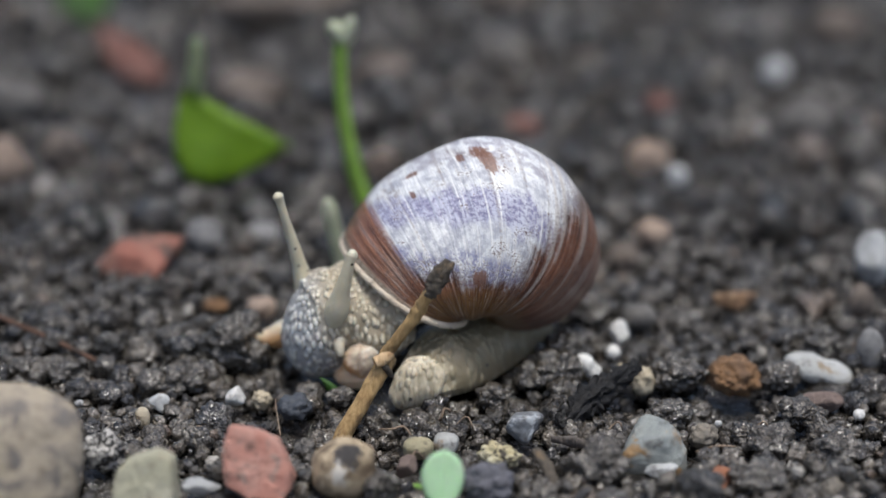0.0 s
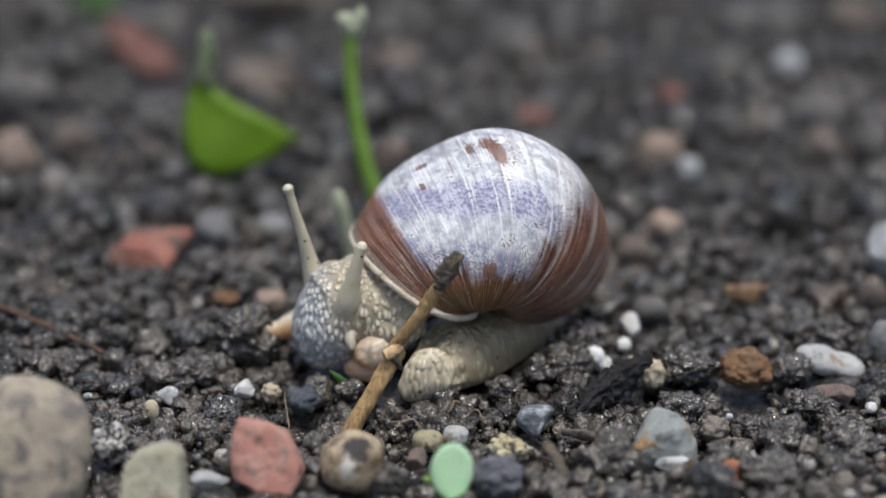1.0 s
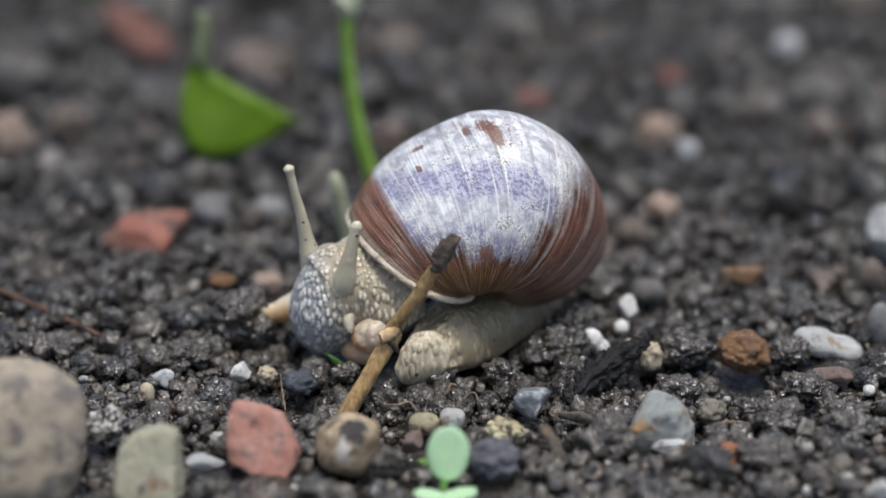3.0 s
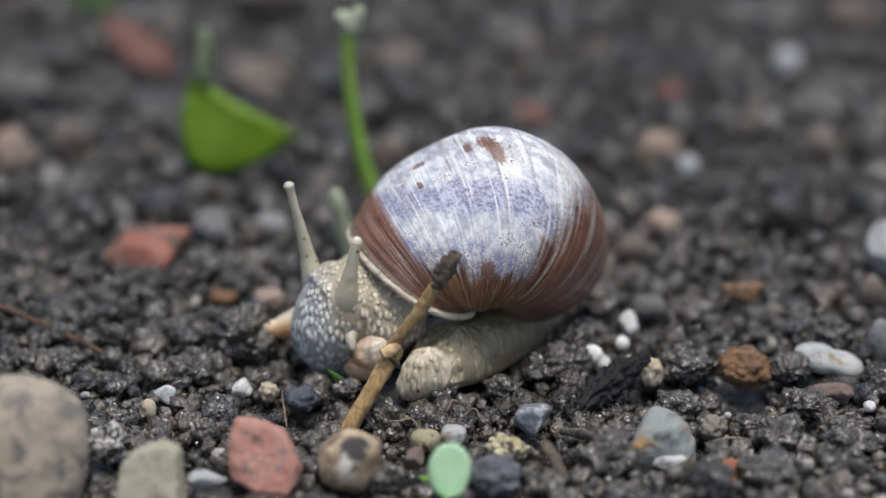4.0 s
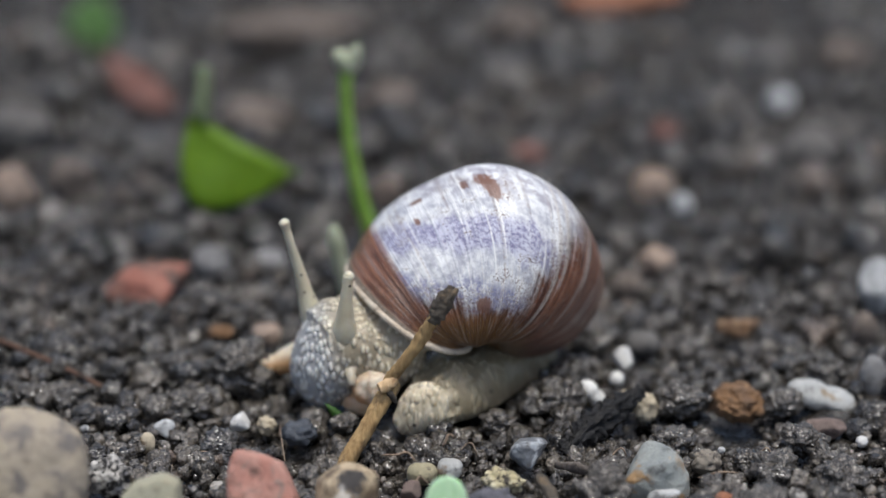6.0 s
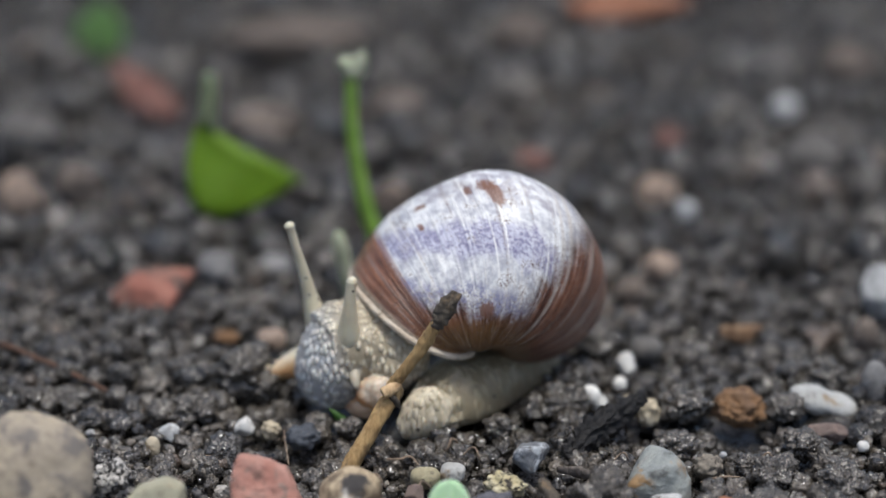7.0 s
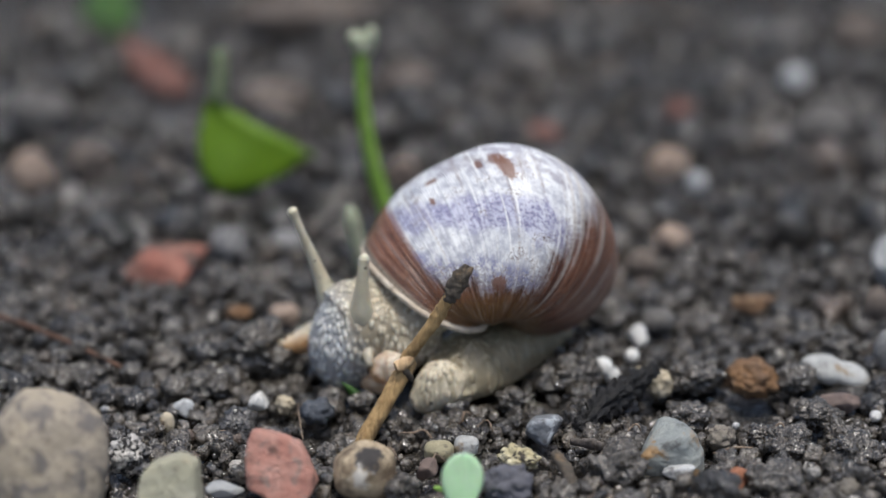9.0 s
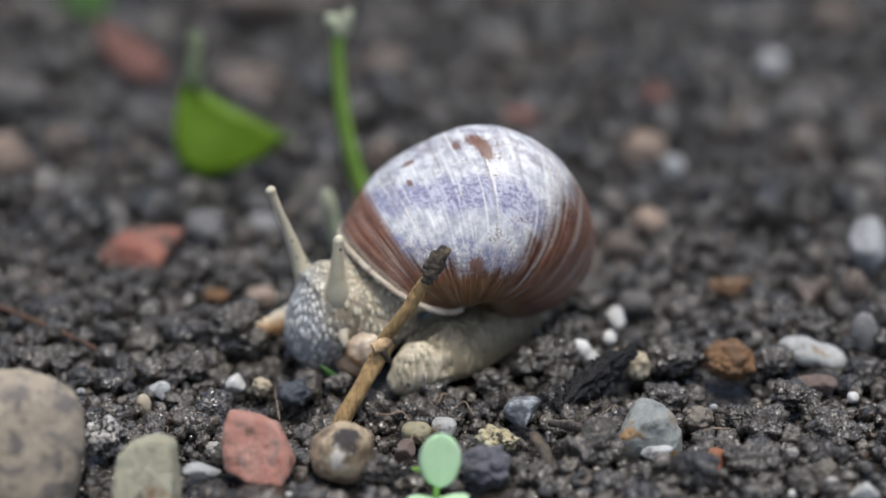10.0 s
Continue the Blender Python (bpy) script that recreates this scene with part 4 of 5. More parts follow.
sprig = tagged(new("green_sprig"), "single bright green plant shoot with a cut tip rising from soil", "plant")
sprig.location = (-11.4 * MM, 55.4 * MM, 0)
part("stem", tube([(0.5, 0, -3), (-0.2, 0, 3), (-2.3, 0, 10.5), (-4.0, -0.1, 20), (-4.6, -0.3, 28), (-4.4, -0.4, 35.5)], [1.45, 1.4, 1.3, 1.2, 1.1, 1.2], 16, 0.05, 1, 3, 6), STEM, sprig)
part("bud", tube([(-4.1, -0.4, 34.8), (-4.9, -0.4, 36.2), (-5.7, -0.6, 37.4), (-6.1, -0.6, 38.2)], [1.5, 1.6, 1.3, 0.5], 12, 0.2, 1, 4, 4), PALE_STEM, sprig, "pale green cut tip")
part("bud", tube([(-4.0, -0.4, 34.8), (-3.2, -0.4, 36.4), (-2.7, -0.5, 38.0), (-2.5, -0.6, 39.2)], [1.4, 1.35, 1.0, 0.4], 12, 0.2, 1, 6, 4), PALE_STEM, sprig, "pale green cut tip")
shoot = tagged(new("shoot"), "small pale green shoot behind the snail", "plant")
shoot.location = (-15.6 * MM, 34 * MM, 0)
part("stem", tube([(0.6, 0, -2), (0.2, 0, 2), (-0.9, 0, 7.5), (-1.7, 0, 11.5), (-2.0, 0, 13.8)], [1.3, 1.3, 1.35, 1.4, 0.7], 14, 0.08, 1, 2, 5), PALE_STEM, shoot)

broad = tagged(new("leaf_plant"), "bright green folded leaf on a pale stalk above soil", "plant")
broad.location = (-42.9 * MM, 72 * MM, 0)
bl = part("leaf", leaf_mesh((22.0, 28.0), 0.5, 0.3, 3, 0.32), LEAF, broad, "bright green folded leaf")
bl.matrix_basis = pose(-2.0 * MM, 0, 20.2 * MM, 0, 121, 0)
part("stalk", tube([(0.3, 0.3, 29.0), (0.2, 0.2, 25), (-0.3, 0, 21.0), (0.6, 0, 19.0)], [1.1, 1.35, 1.5, 0.9], 12, 0.08, 1, 3, 5), DULL_STALK, broad, "pale green stalk")

seedling = tagged(new("seedling"), "small seedling with pale green oval seed leaves", "plant")
seedling.location = (0.6 * MM, -47.0 * MM, 0)
up = part("seed_leaf", leaf_mesh((7.7, 6.0), 0.45, 0.25, 5, 0.0, True), COTYLEDON, seedling, "pale green oval seed leaf")
up.matrix_basis = pose(0.5 * MM, 0, 2.0 * MM, -14, 3, 4)
low = part("seed_leaf", leaf_mesh((5.2, 4.4), 0.4, 0.3, 6, 0.0, True), COTYLEDON, seedling, "pale green lower seed leaf")
low.matrix_basis = pose(0.1 * MM, -0.3 * MM, 0.0 * MM, 74, 0, 58)
low2 = part("seed_leaf", leaf_mesh((4.8, 4.0), 0.4, 0.3, 7, 0.0, True), COTYLEDON, seedling, "pale green lower seed leaf")
low2.matrix_basis = pose(-0.1 * MM, -0.3 * MM, 0.0 * MM, 74, 0, -52)
part("stem", tube([(0, 0.9, -2.5), (0, 0.9, 0.2), (0.1, 0.7, 1.6), (0.3, 0.4, 2.5)], [0.55, 0.5, 0.45, 0.35], 10, 0.05, 1, 1, 5), SPROUT, seedling)

sprout = tagged(new("sprout"), "tiny green sprout tip beneath the snail's head", "plant")
sprout.location = (-13.4 * MM, -12.6 * MM, 0)
s1 = part("leaf", leaf_mesh((5.2, 1.4), 0.25, 0.2, 8), SPRIG_DARK, sprout)
s1.matrix_basis = pose(0, 0, 0.2 * MM, -18, -46, 10)

scrap = tagged(new("leaf_scrap"), "tiny yellow green leaf scrap on soil", "leaf")
scrap.location = (-1.6 * MM, -41.5 * MM, 1.4 * MM)
s2 = part("leaf", leaf_mesh((1.9, 0.9), 0.2, 0.2, 12), SPROUT, scrap)
s2.matrix_basis = pose(0, 0, 0, 20, -50, 15)

far_leaf = tagged(new("far_plant"), "green leaf low on the soil in the distance", "plant")
far_leaf.location = (-78.5 * MM, 166 * MM, 0)
fl = part("leaf", leaf_mesh((14, 12), 0.5, 1.5, 9), FAR_LEAF, far_leaf)
fl.matrix_basis = pose(0, 0, 1 * MM, -20, 10, 0)


# ---- stones ----
TAKEN = []


def stone(shape, material, x, y, z, w, d, h, cat, label, turn=0.0, lean=0.0, back=0.0):
    """One stone, sunk a little into the soil. Centre and size in mm."""
    seed = round(abs(x * 7 + y * 3)) % 97 + 1
    if shape == "round" and y > 30:
        shape, z = "rough", z - 0.10 * h
    ob = tagged(part(cat, stone_mesh(shape, w, d, h, seed), STONE[material]), label, cat.replace("_", " "))
    ob.matrix_basis = pose(x * MM, y * MM, z * MM, -back, lean, turn)
    TAKEN.append((x * MM, y * MM, (0.42 if w < 5 else 0.50) * max(w, d) * MM))
    if y < 15:
        TAKEN.append((x * MM, (y - 0.5 * d - 0.8) * MM, (0.42 * w + 0.5) * MM))
    return ob


stone("round", "tan_speckled", -56.2, -45.4, 7.9, 16.8, 14.0, 21.2, "boulder", "large rounded tan pebble with dark speckles on dark soil", back=20)
stone("lumpy", "white_black", -47.0, -32.8, 2.6, 6.3, 5.6, 6.4, "pebble", "small lumpy white and black stone on soil")
stone("slab", "olive", -39.6, -45.9, 4.2, 9.4, 8.5, 10.5, "stone_chip", "greenish grey flat-topped stone chip with a brown side", back=18)
stone("shard_red", "brick", -24.4, -40.5, 4.6, 10.5, 9.5, 11.4, "brick_shard", "dull red broken brick shard lying on soil", back=22)
stone("shard", "whitegrey", -32.2, -40.2, 0.9, 5.4, 3.9, 2.3, "pebble", "small chalky white stone chip on soil")
stone("shard", "white", -29.8, -13.9, 1.3, 3.4, 3.1, 3.3, "pebble", "tiny white quartz pebble with a grey underside")
stone("lumpy", "cream", -25.8, -14.5, 1.3, 3.2, 2.9, 3.3, "pebble", "tiny tan grained pebble on soil")
stone("lumpy", "slate", -20.7, -17.3, 1.6, 5.9, 5.3, 3.9, "pebble", "dark blue-grey angular pebble on soil")
stone("round", "ringed", -12.7, -39.3, 3.4, 8.8, 8.0, 8.6, "pebble", "round brownish pebble with dark cap and white spot")
stone("round", "cream_olive", -2.2, -29.1, 1.1, 4.4, 4.0, 2.9, "pebble", "small cream coloured rounded pebble")
stone("round", "creamwhite", 1.8, -27.9, 1.2, 3.8, 3.4, 3.0, "pebble", "small pale cream rounded pebble")
stone("lumpy", "mauve", 7.6, -42.0, 2.6, 7.6, 6.4, 6.2, "pebble", "mauve grey lumpy stone beside the seedling")
stone("lumpy", "yellow", 9.4, -32.3, 1.5, 6.3, 5.7, 3.8, "mortar_crumb", "knobbly pale yellow crumb of mortar on soil")
stone("shard", "bluegrey", 12.9, -23.5, 1.6, 5.8, 5.2, 4.1, "stone_chip", "angular blue-grey stone chip on soil")
stone("facet", "greyblue", 31.6, -30.8, 2.2, 9.6, 8.5, 6.0, "pebble", "smooth blue-grey pebble with ochre stains")
stone("shard", "whitegrey", 31.9, -35.5, 0.8, 5.1, 3.5, 2.1, "stone_chip", "flat whitish stone flake on soil")
stone("shard", "orange", 39.9, -39.2, 1.3, 4.0, 3.6, 3.3, "brick_shard", "small orange brick chip on soil")
stone("lumpy", "ochre", 45.9, -8.5, 2.3, 9.0, 7.6, 6.4, "pebble", "rusty brown angular pebble on soil")
stone("bean", "creamwhite", 59.6, -5.3, 1.7, 10.6, 7.0, 4.3, "pebble", "smooth white lobed pebble lying on soil", lean=16)
stone("bean", "white", 24.0, -4.5, 1.8, 4.9, 3.0, 3.0, "pebble", "small bright white quartz pebble", lean=50)
stone("shard", "white", 30.0, 7.6, 1.5, 3.2, 2.8, 3.6, "pebble", "tiny white rounded pebble on soil")
stone("round", "white", 28.4, 2.4, 0.9, 2.3, 2.1, 2.3, "pebble", "tiny white rounded pebble on soil")
stone("lumpy", "cream", 32.0, -9.8, 2.0, 3.8, 3.4, 5.0, "pebble", "pale tan curved pebble on soil")
stone("round", "whitegrey", 63.3, 3.1, 1.0, 2.3, 2.1, 2.6, "pebble", "tiny whitish pebble on soil")
stone("round", "white", 63.6, -18.2, 0.7, 1.8, 1.7, 1.7, "pebble", "tiny white grit grain on soil")
stone("round", "whitegrey", 42.3, -20.5, 0.4, 1.1, 1.0, 1.0, "pebble", "tiny bluish white grit grain")
stone("shard", "brick2", -48.9, 36.0, 2.8, 14.0, 11.6, 7.1, "brick_shard", "red brick fragment lying on dark soil")
stone("shard", "brick_dull", -62.1, 137.3, 2.7, 19.0, 11.3, 6.9, "brick_shard", "dull red elongated brick fragment on soil", lean=40)
stone("round", "pinktan", -80.1, 78.1, 3.6, 8.6, 7.8, 9.1, "pebble", "pinkish tan rounded pebble on soil")
stone("round", "greywhite", -39.5, 43.6, 2.9, 5.7, 5.1, 7.1, "pebble", "pale grey rounded pebble on soil")
stone("round", "greywhite", -30.2, 49.5, 1.4, 6.5, 5.7, 3.5, "pebble", "pale grey flat pebble on soil")
stone("shard", "ochre", -35.9, 19.0, 1.2, 5.5, 4.8, 2.9, "pebble", "small ochre pebble on soil")
stone("round", "pinktan", -28.0, 17.6, 1.4, 4.8, 4.3, 3.5, "pebble", "small pinkish tan pebble behind the snail")
stone("round", "tan_dull", -36.6, 118.7, 3.1, 13.3, 12.0, 7.8, "pebble", "pale beige rounded pebble on soil")
stone("round", "grey_dull", -84.1, 112.9, 3.6, 12.5, 11.2, 9.1, "pebble", "grey rounded stone on soil")
stone("round", "whitegrey", 71.9, 131.3, 2.6, 5.0, 4.6, 5.2, "pebble", "round whitish pebble on soil")
stone("round", "pinktan", 40.7, 82.4, 2.8, 7.5, 6.7, 7.1, "pebble", "beige rounded pebble on soil")
stone("round", "whitegrey", 45.8, 75.6, 1.8, 3.9, 3.6, 4.0, "pebble", "small whitish round pebble on soil")
stone("shard", "brick_dull", 17.8, 99.8, 1.9, 6.9, 6.2, 4.8, "pebble", "rusty orange stone fragment on soil")
stone("round", "tan_dull", -9.9, 134.1, 2.2, 10.9, 9.2, 5.6, "pebble", "tan rounded pebble on soil")
stone("round", "grey_dull", 1.4, 100.7, 2.2, 6.2, 5.6, 5.5, "pebble", "grey rounded pebble on soil")
stone("round", "grey_dull", 55.2, 98.2, 2.3, 6.2, 5.6, 5.8, "pebble", "grey rounded pebble on soil")
stone("round", "grey_dull", 74.1, 103.6, 2.9, 11.1, 10.0, 7.2, "pebble", "pale grey rounded stone on soil")
stone("round", "grey_dull", 72.4, 153.0, 3.8, 11.3, 10.1, 9.4, "pebble", "pale grey rounded stone on soil")
stone("round", "pinktan", 38.7, 48.2, 1.9, 6.1, 5.5, 4.8, "pebble", "tan rounded pebble on soil")
stone("round", "tan_dull", 32.8, 37.7, 1.9, 5.2, 4.7, 4.8, "pebble", "tan rounded pebble on soil")
stone("shard", "ochre", 49.9, 20.9, 1.1, 7.8, 4.5, 2.8, "stone_chip", "flat brown stone chip on soil")
stone("shard", "whitegrey", 74.5, 32.2, 3.7, 6.7, 6.0, 9.2, "pebble", "whitish rounded stone on soil")
stone("shard", "pinktan", -9.2, 78.0, 2.7, 6.8, 6.1, 6.9, "pebble", "rusty tan stone behind the snail")
stone("round", "tan_dull", -70.0, 83.6, 3.5, 7.9, 7.1, 8.8, "pebble", "dull tan rounded pebble on soil")
stone("shard", "brick_dull", 46.4, 113.2, 1.7, 7.0, 6.3, 4.4, "brick_shard", "small reddish brick fragment on soil")
stone("shard", "orange", 42.6, 202.0, 3.3, 24.4, 13.4, 8.1, "brick_shard", "orange red brick fragment on soil")
stone("round", "tan_dull", -32.6, 179.2, 3.4, 32.1, 14.1, 8.5, "stone", "long pale beige stone on soil")
stone("round", "tan_dull", 17.4, 177.3, 4.3, 11.8, 10.6, 10.7, "pebble", "pale beige rounded pebble on soil")
stone("round", "tan_dull", 90.5, 162.7, 2.8, 10.5, 9.4, 7.0, "pebble", "brownish beige pebble on soil")
stone("round", "greywhite", 67.9, -1.7, 3.0, 4.4, 3.9, 7.5, "pebble", "grey pebble on soil")
stone("round", "cream", -43.0, -20.6, 1.4, 2.2, 2.0, 3.6, "pebble", "small tan pebble in the soil")
stone("shard", "whitegrey", -40.9, -15.9, 1.1, 2.9, 2.6, 2.7, "pebble", "tiny whitish stone chip in soil")
stone("round", "whitegrey", -53.4, -14.0, 0.4, 1.4, 1.2, 1.0, "pebble", "tiny pale green grit grain")
stone("shard", "brownred", -3.8, -34.7, 1.3, 3.5, 3.2, 3.2, "stone_chip", "small brownish stone chip on soil")
stone("lumpy", "cream", 29.5, -6.2, 1.3, 4.3, 3.9, 3.4, "pebble", "tan crumb of stone on soil")
stone("lumpy", "greytan", 39.4, -26.6, 1.6, 4.6, 4.1, 4.1, "pebble", "grey tan grained pebble on soil")
stone("round", "grey_dull", 33.4, 14.6, 1.5, 5.5, 4.9, 3.8, "pebble", "grey pebble on soil")
stone("shard", "creamwhite", 59.8, -50.5, 2.0, 5.0, 4.4, 5.0, "stone_chip", "pale cream stone chip in soil")
stone("lumpy", "white", 50.3, -47.6, 0.8, 1.8, 1.6, 1.8, "pebble", "tiny white quartz grain among soil crumbs")
stone("lumpy", "white", -19.8, -47.5, 0.8, 1.9, 1.7, 1.7, "pebble", "tiny white quartz grain among soil crumbs")
stone("shard", "brownred", 59.1, -15.3, 1.4, 5.6, 4.8, 3.4, "stone_chip", "dull red brown stone chip half sunk in soil")
stone("lumpy", "greytan", 55.6, -42.3, 1.6, 4.0, 3.6, 3.8, "pebble", "grey tan grained pebble among soil crumbs")
stone("round", "tan_dull", 70.1, 18.3, 2.3, 4.2, 3.8, 5.8, "pebble", "dull beige pebble on soil")


# ---- crumbs and clods of soil ----
def crumb_shape(level, seed):
    bm = bmesh.new()
    bmesh.ops.create_icosphere(bm, subdivisions=level, radius=1)
    off = Vector((seed * 3.7, seed * 1.9, seed * 5.3))
    co = []
    for v in bm.verts:
        n = v.co.normalized()
        r = 1 + 0.45 * noise.noise(n * 1.3 + off)
        r -= 0.42 * noise.voronoi(n * 1.7 + off)[0][0] - 0.18
        r += 0.16 * noise.noise(n * 3.7 + off) - 0.07 * noise.voronoi(n * 4.2 + off)[0][0] + 0.06 * noise.noise(n * 8.1 + off)
        if level > 3:
            r += 0.07 * noise.noise(n * 17 + off) + 0.04 * noise.noise(n * 33 + off)
        co.append(n * r)
    tri = [[v.index for v in f.verts] for f in bm.faces]
    co = np.array([tuple(c) for c in co])
    bm.free()
    return co, np.array(tri)


def clod(x, y, z, w, d, h, seed):
    co, tri = crumb_shape(5, seed + 40)
    co = co * np.array([w, d, h]) * 0.5 * MM
    ob = raw_mesh("soil_clod", co, tri, True, CLOD)
    tagged(ob, "dark crumbly clod of damp soil", "soil clod", "soil clods")
    ob.matrix_basis = pose(x * MM, y * MM, z * MM, 0, 0, 0)
    TAKEN.append((x * MM, y * MM, 0.34 * max(w, d) * MM))


clod(-30.1, -0.9, 3.9, 11.2, 10.1, 9.7, 0)
clod(48.8, -29.6, 2.2, 7.5, 6.7, 5.4, 1)
clod(45.7, -41.2, 2.2, 8.2, 7.4, 5.6, 2)
clod(23.9, -37.5, 2.6, 7.9, 7.1, 6.5, 3)
clod(-7.4, -42.4, 2.1, 4.9, 4.4, 5.1, 5)
clod(18.7, -6.2, 2.3, 7.8, 7.0, 5.8, 6)
clod(21.2, 0.2, 2.5, 5.8, 5.2, 6.3, 7)
clod(15.2, -8.1, 1.9, 6.0, 5.4, 4.7, 8)
clod(9.0, -13.9, 1.5, 5.1, 4.6, 3.7, 9)
clod(34.8, -19.6, 1.6, 7.5, 6.7, 4.1, 10)
clod(61.5, 2.1, 2.1, 6.2, 5.6, 5.2, 11)
clod(58.0, -30.7, 2.0, 7.3, 6.6, 5.0, 12)
clod(45.6, -26.5, 1.6, 4.9, 4.4, 4.0, 13)
clod(-57.7, -4.8, 1.6, 7.8, 6.8, 4.1, 14)
clod(-38.2, -8.7, 1.7, 6.9, 6.2, 4.2, 15)
clod(25.2, 14.3, 2.2, 6.4, 5.7, 5.4, 16)
clod(54.7, -20.1, 1.9, 7.0, 6.3, 4.7, 17)
clod(37.5, -8.1, 2.3, 7.7, 7.0, 5.8, 18)
clod(-40.4, 4.8, 1.8, 7.1, 6.4, 4.4, 19)
clod(52.6, -8.3, 2.0, 6.9, 6.2, 4.9, 20)
clod(-13.9, -13.6, 1.3, 4.2, 3.8, 3.3, 21)


def under_snail(x, y):
    """Where the foot and head lie on the ground."""
    free = np.ones(len(x), bool)
    for cx, cy, r in ((19, 11.5, 1.2), (16, 8.5, 2.6), (12, 4, 4.6), (8, 0, 6.4), (3, -4, 7.6), (-2, -8, 7.8), (-5, -13, 4.5), (-6, -9, 6.0), (-11, -7, 5.5), (-17, -4, 5.8)):
        free &= np.hypot(x - cx * MM, y - cy * MM) > r * MM
    return free


def crumbs(name, count, xr, yr, lo, hi, power, level, seed, sink=0.15, material=CRUMB):
    rng = np.random.default_rng(seed)
    x, y = rng.uniform(*xr, count), rng.uniform(*yr, count)
    size = lo + (hi - lo) * rng.uniform(0, 1, count) ** power
    # only where the view can reach, with a margin
    keep = (np.abs(x) < 0.012 + 0.235 * (y + 0.33)) & under_snail(x, y)
    for sx, sy, r in TAKEN:
        keep &= np.hypot(x - sx, y - sy) > r + 0.36 * np.maximum(size - 0.002, 0)
    x, y, size = x[keep], y[keep], size[keep]
    n = len(x)
    z = ground_h(x, y) + size * (0.5 - sink) * 0.6
    shapes = [crumb_shape(level, s) for s in range(1, 13)]
    pick = rng.integers(0, len(shapes), n)
    quat = rng.normal(size=(n, 4))
    quat /= np.linalg.norm(quat, axis=1, keepdims=True)
    w, a, b, c = quat.T
    rot = np.stack([1 - 2 * (b * b + c * c), 2 * (a * b - c * w), 2 * (a * c + b * w), 2 * (a * b + c * w), 1 - 2 * (a * a + c * c), 2 * (b * c - a * w), 2 * (a * c - b * w), 2 * (b * c + a * w), 1 - 2 * (a * a + b * b)], 1).reshape(n, 3, 3)
    scale = size[:, None] * 0.5 * rng.uniform(0.65, 1.1, (n, 3))
    cos, tris, base = [], [], 0
    for s, (co, tri) in enumerate(shapes):
        ids = np.flatnonzero(pick == s)
        if not len(ids):
            continue
        pts = np.einsum("nij,nvj->nvi", rot[ids], co[None] * scale[ids][:, None, :])
        pts += np.stack([x[ids], y[ids], z[ids]], 1)[:, None, :]
        cos.append(pts.reshape(-1, 3))
        tris.append((tri[None] + (np.arange(len(ids)) * len(co))[:, None, None]).reshape(-1, 3) + base)
        base += len(ids) * len(co)
    ob = raw_mesh(name, np.concatenate(cos), np.concatenate(tris), True, material)
    return tagged(ob, "loose dark crumbs of damp garden soil", "soil", kind="stuff")


TAKEN += [(0.0006, -0.047, 0.0040), (0.0006, -0.052, 0.0040), (-0.0060, -0.0260, 0.0022), (-0.0115, -0.0240, 0.0022)]
crumbs("soil_crumbs", 850, (-0.09, 0.09), (-0.024, 0.035), 0.0028, 0.0056, 2.0, 3, 11, -0.1, DAMP_CLOD)
crumbs("soil_crumbs", 2300, (-0.09, 0.09), (-0.024, 0.045), 0.0013, 0.0032, 1.4, 2, 12, -0.25)
crumbs("soil_crumbs", 60, (-0.075, 0.08), (-0.060, -0.012), 0.0050, 0.0074, 1.5, 4, 21, 0.02, DRY_CLOD)
crumbs("soil_crumbs", 430, (-0.08, 0.08), (-0.062, -0.020), 0.0028, 0.0050, 1.8, 3, 22, -0.15, DRY_CLOD)
crumbs("soil_crumbs", 2000, (-0.08, 0.08), (-0.062, -0.016), 0.0012, 0.0030, 1.3, 2, 23, -0.3, DRY_CRUMB)
crumbs("soil_grit", 6000, (-0.09, 0.09), (-0.062, 0.040), 0.0005, 0.0013, 1.2, 1, 13, -0.4, DRY_CRUMB)
crumbs("soil_crumbs", 420, (-0.14, 0.14), (0.035, 0.30), 0.0060, 0.0115, 1.6, 2, 15, 0.2, FAR_CRUMB)
crumbs("soil_crumbs", 9500, (-0.15, 0.15), (0.03, 0.33), 0.0014, 0.0056, 2.2, 1, 14, -0.05, FAR_CRUMB)


# ---- what moves ----
def shift(m, dx, dy, dz, rx=0, ry=0, rz=0):
    return Matrix.Translation((dx * MM, dy * MM, dz * MM)) @ m @ pose(0, 0, 0, rx, ry, rz)


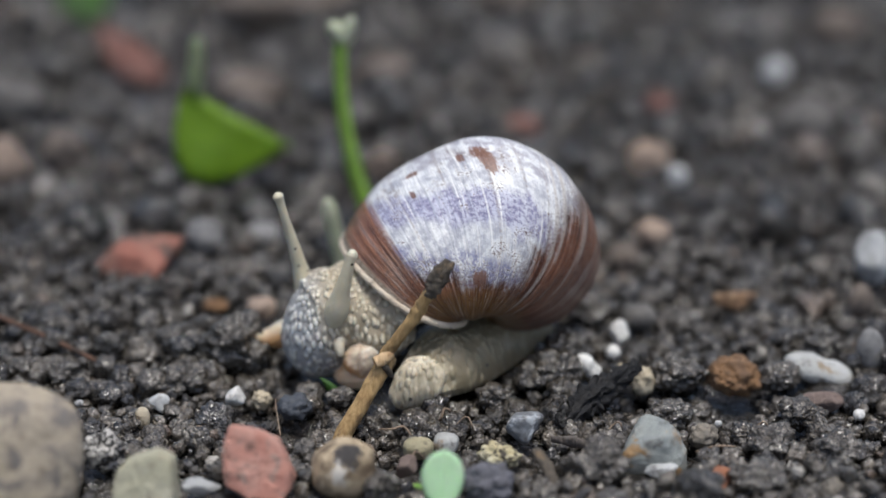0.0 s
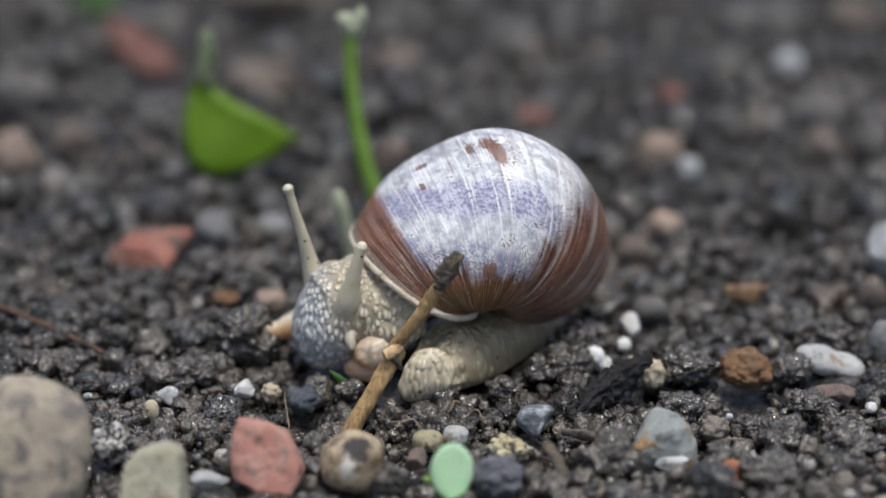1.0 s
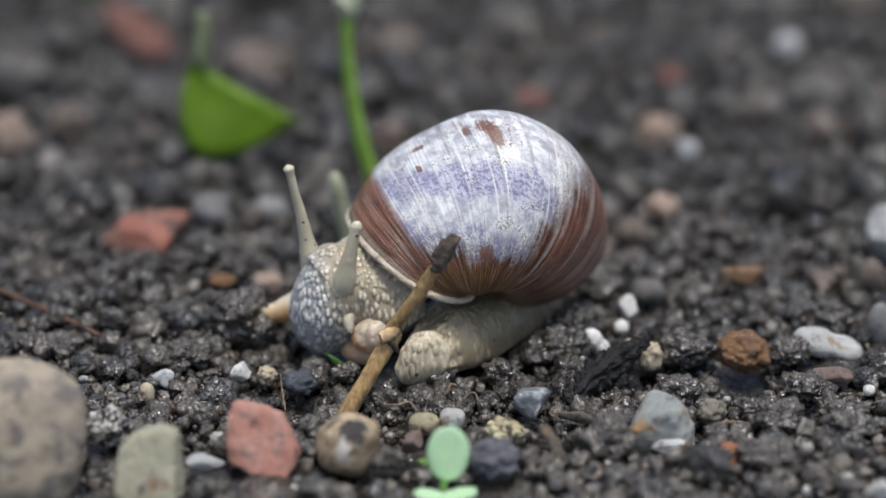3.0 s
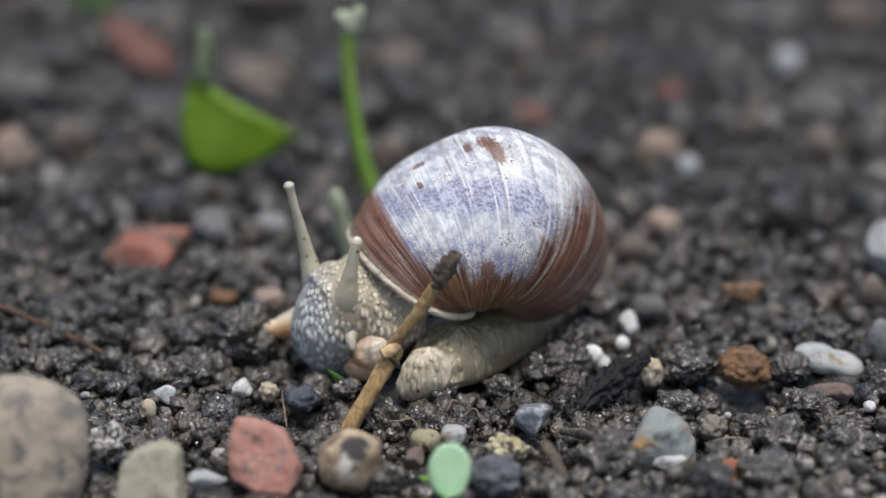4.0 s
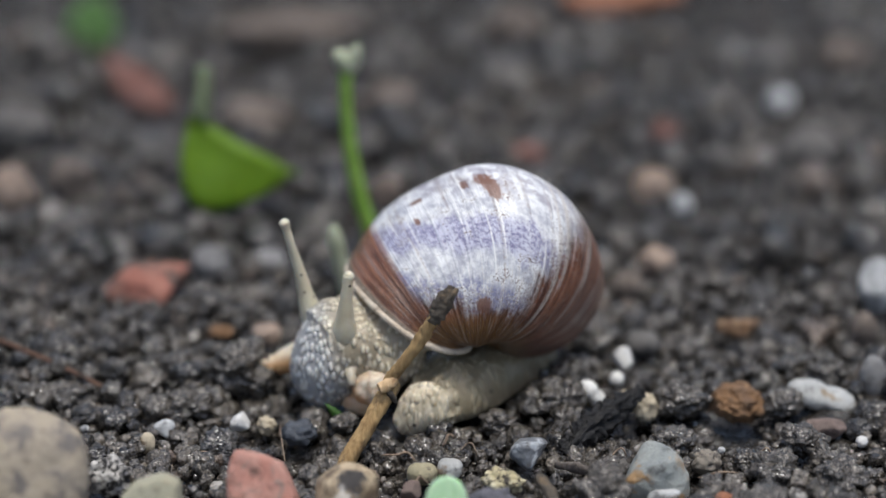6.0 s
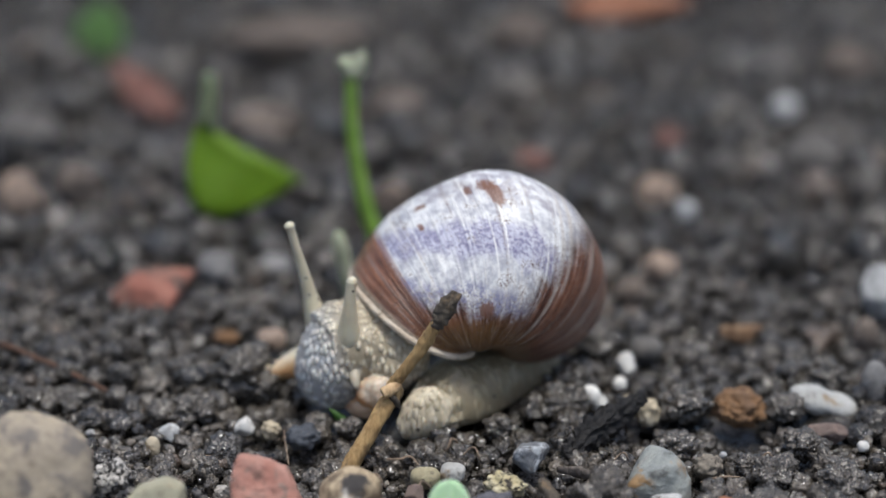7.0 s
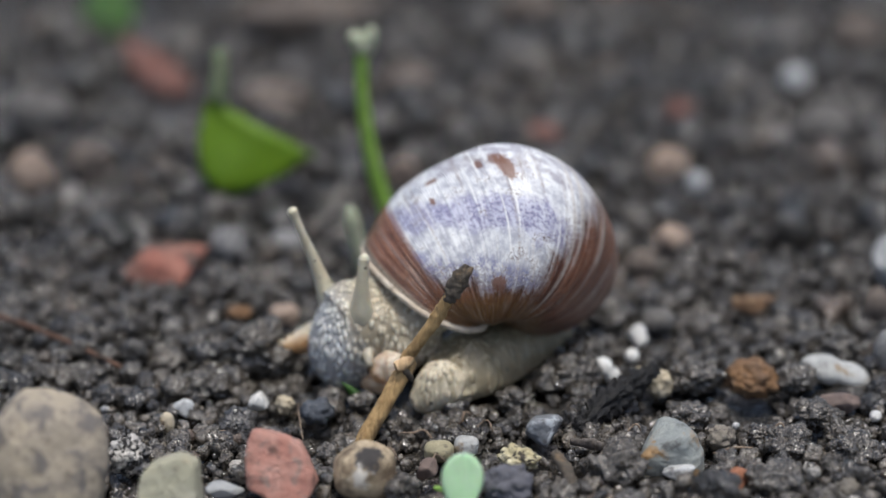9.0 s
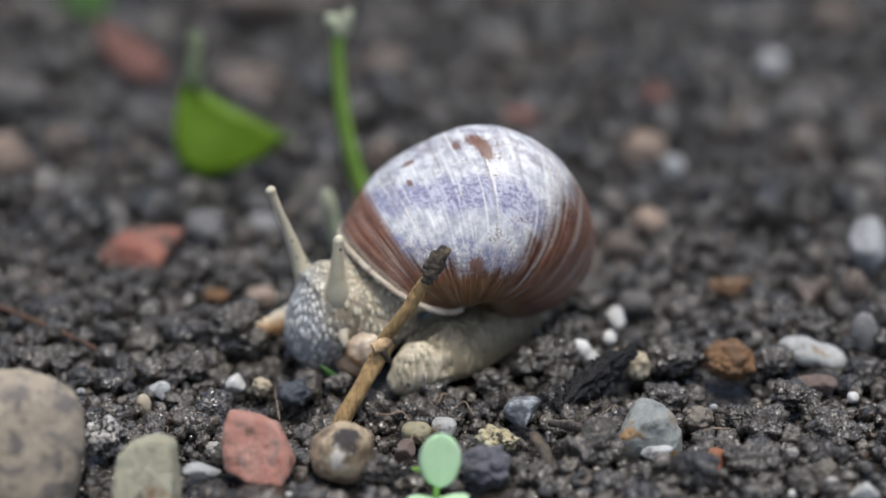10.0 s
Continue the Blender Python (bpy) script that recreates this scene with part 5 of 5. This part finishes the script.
def motions():
    # the head turns slowly towards the twig and nods; mm and degrees
    sway = ((0, -0.4, 0), (0.5, -0.35, -0.15), (1, 0, 0), (1.5, 0.2, 0), (2.5, 0.35, 0.1), (4, 0.6, -0.1), (5, 0.95, -0.2), (6.5, 1.2, 0.0), (7, 1.25, 0.3), (8, 1.2, 0.0), (9, 1.25, -0.45), (10, 0.9, -0.4))
    nape = pose(10.9 * MM, 3.6 * MM, 3.1 * MM)
    walk(head, [(t, Matrix.Translation((0.15 * x * MM, 0, z * MM)) @ HEAD_AT @ nape @ pose(0, 0, 0, 0, 0, 4.0 * x) @ nape.inverted()) for t, x, z in sway])
    walk(cheek, [(t, shift(CHEEK_AT, 0.45 * x, -0.5 * x, 0.5 * z)) for t, x, z in sway])
    walk(chin, [(t, shift(CHIN_AT, 0.3 * x, 0, 0.3 * z)) for t, x, z in sway])
    walk(nub, [(t, shift(NUB_AT, 0.7 * x, -0.5 * x, 0.8 * z)) for t, x, z in sway])
    # the eye stalks lean to and fro on the brow
    lean = ((0, -0.4, 0), (0.5, -2.5, -0.15), (1, 0, 0), (1.5, 0.6, 0), (2, 0.9, 0), (2.5, 2.6, 0.1), (4, 1.7, 0.1), (4.5, -0.8, 0.0), (5, -0.3, 0), (6.5, -0.3, 0.0), (7, 0.2, 0.4), (7.5, -0.8, 0.3), (8, -1.4, 0), (8.5, -3.8, -0.4), (9, -5.4, -0.8), (9.5, -4.6, -0.5), (10, -4.6, -0.5))
    walk(far_tentacle, [(t, shift(FAR_AT, 0.02 * t, 0, z, 0, r, 0)) for t, r, z in lean])
    walk(near_tentacle, [(t, shift(NEAR_AT, x, 0, z, 0, r, 0)) for t, x, z, r in ((0, -0.2, 0, 1), (1, 0, 0, 0), (2.5, 0, 0.3, -1), (4.5, 0.1, 0.5, -4), (6.5, 0.1, 0.5, -9), (8, 0.1, 0.4, -9), (9, 0.1, 0.1, -9), (10, -0.1, 0.1, -10))])
    walk(lower_tentacle, [(t, shift(LOW_AT, x, 0, 0, 0, r, 0)) for t, x, r in ((0, 0, 0), (5, 0.1, 2), (7, 0.15, -2), (10, 0.1, 1))])


motions()
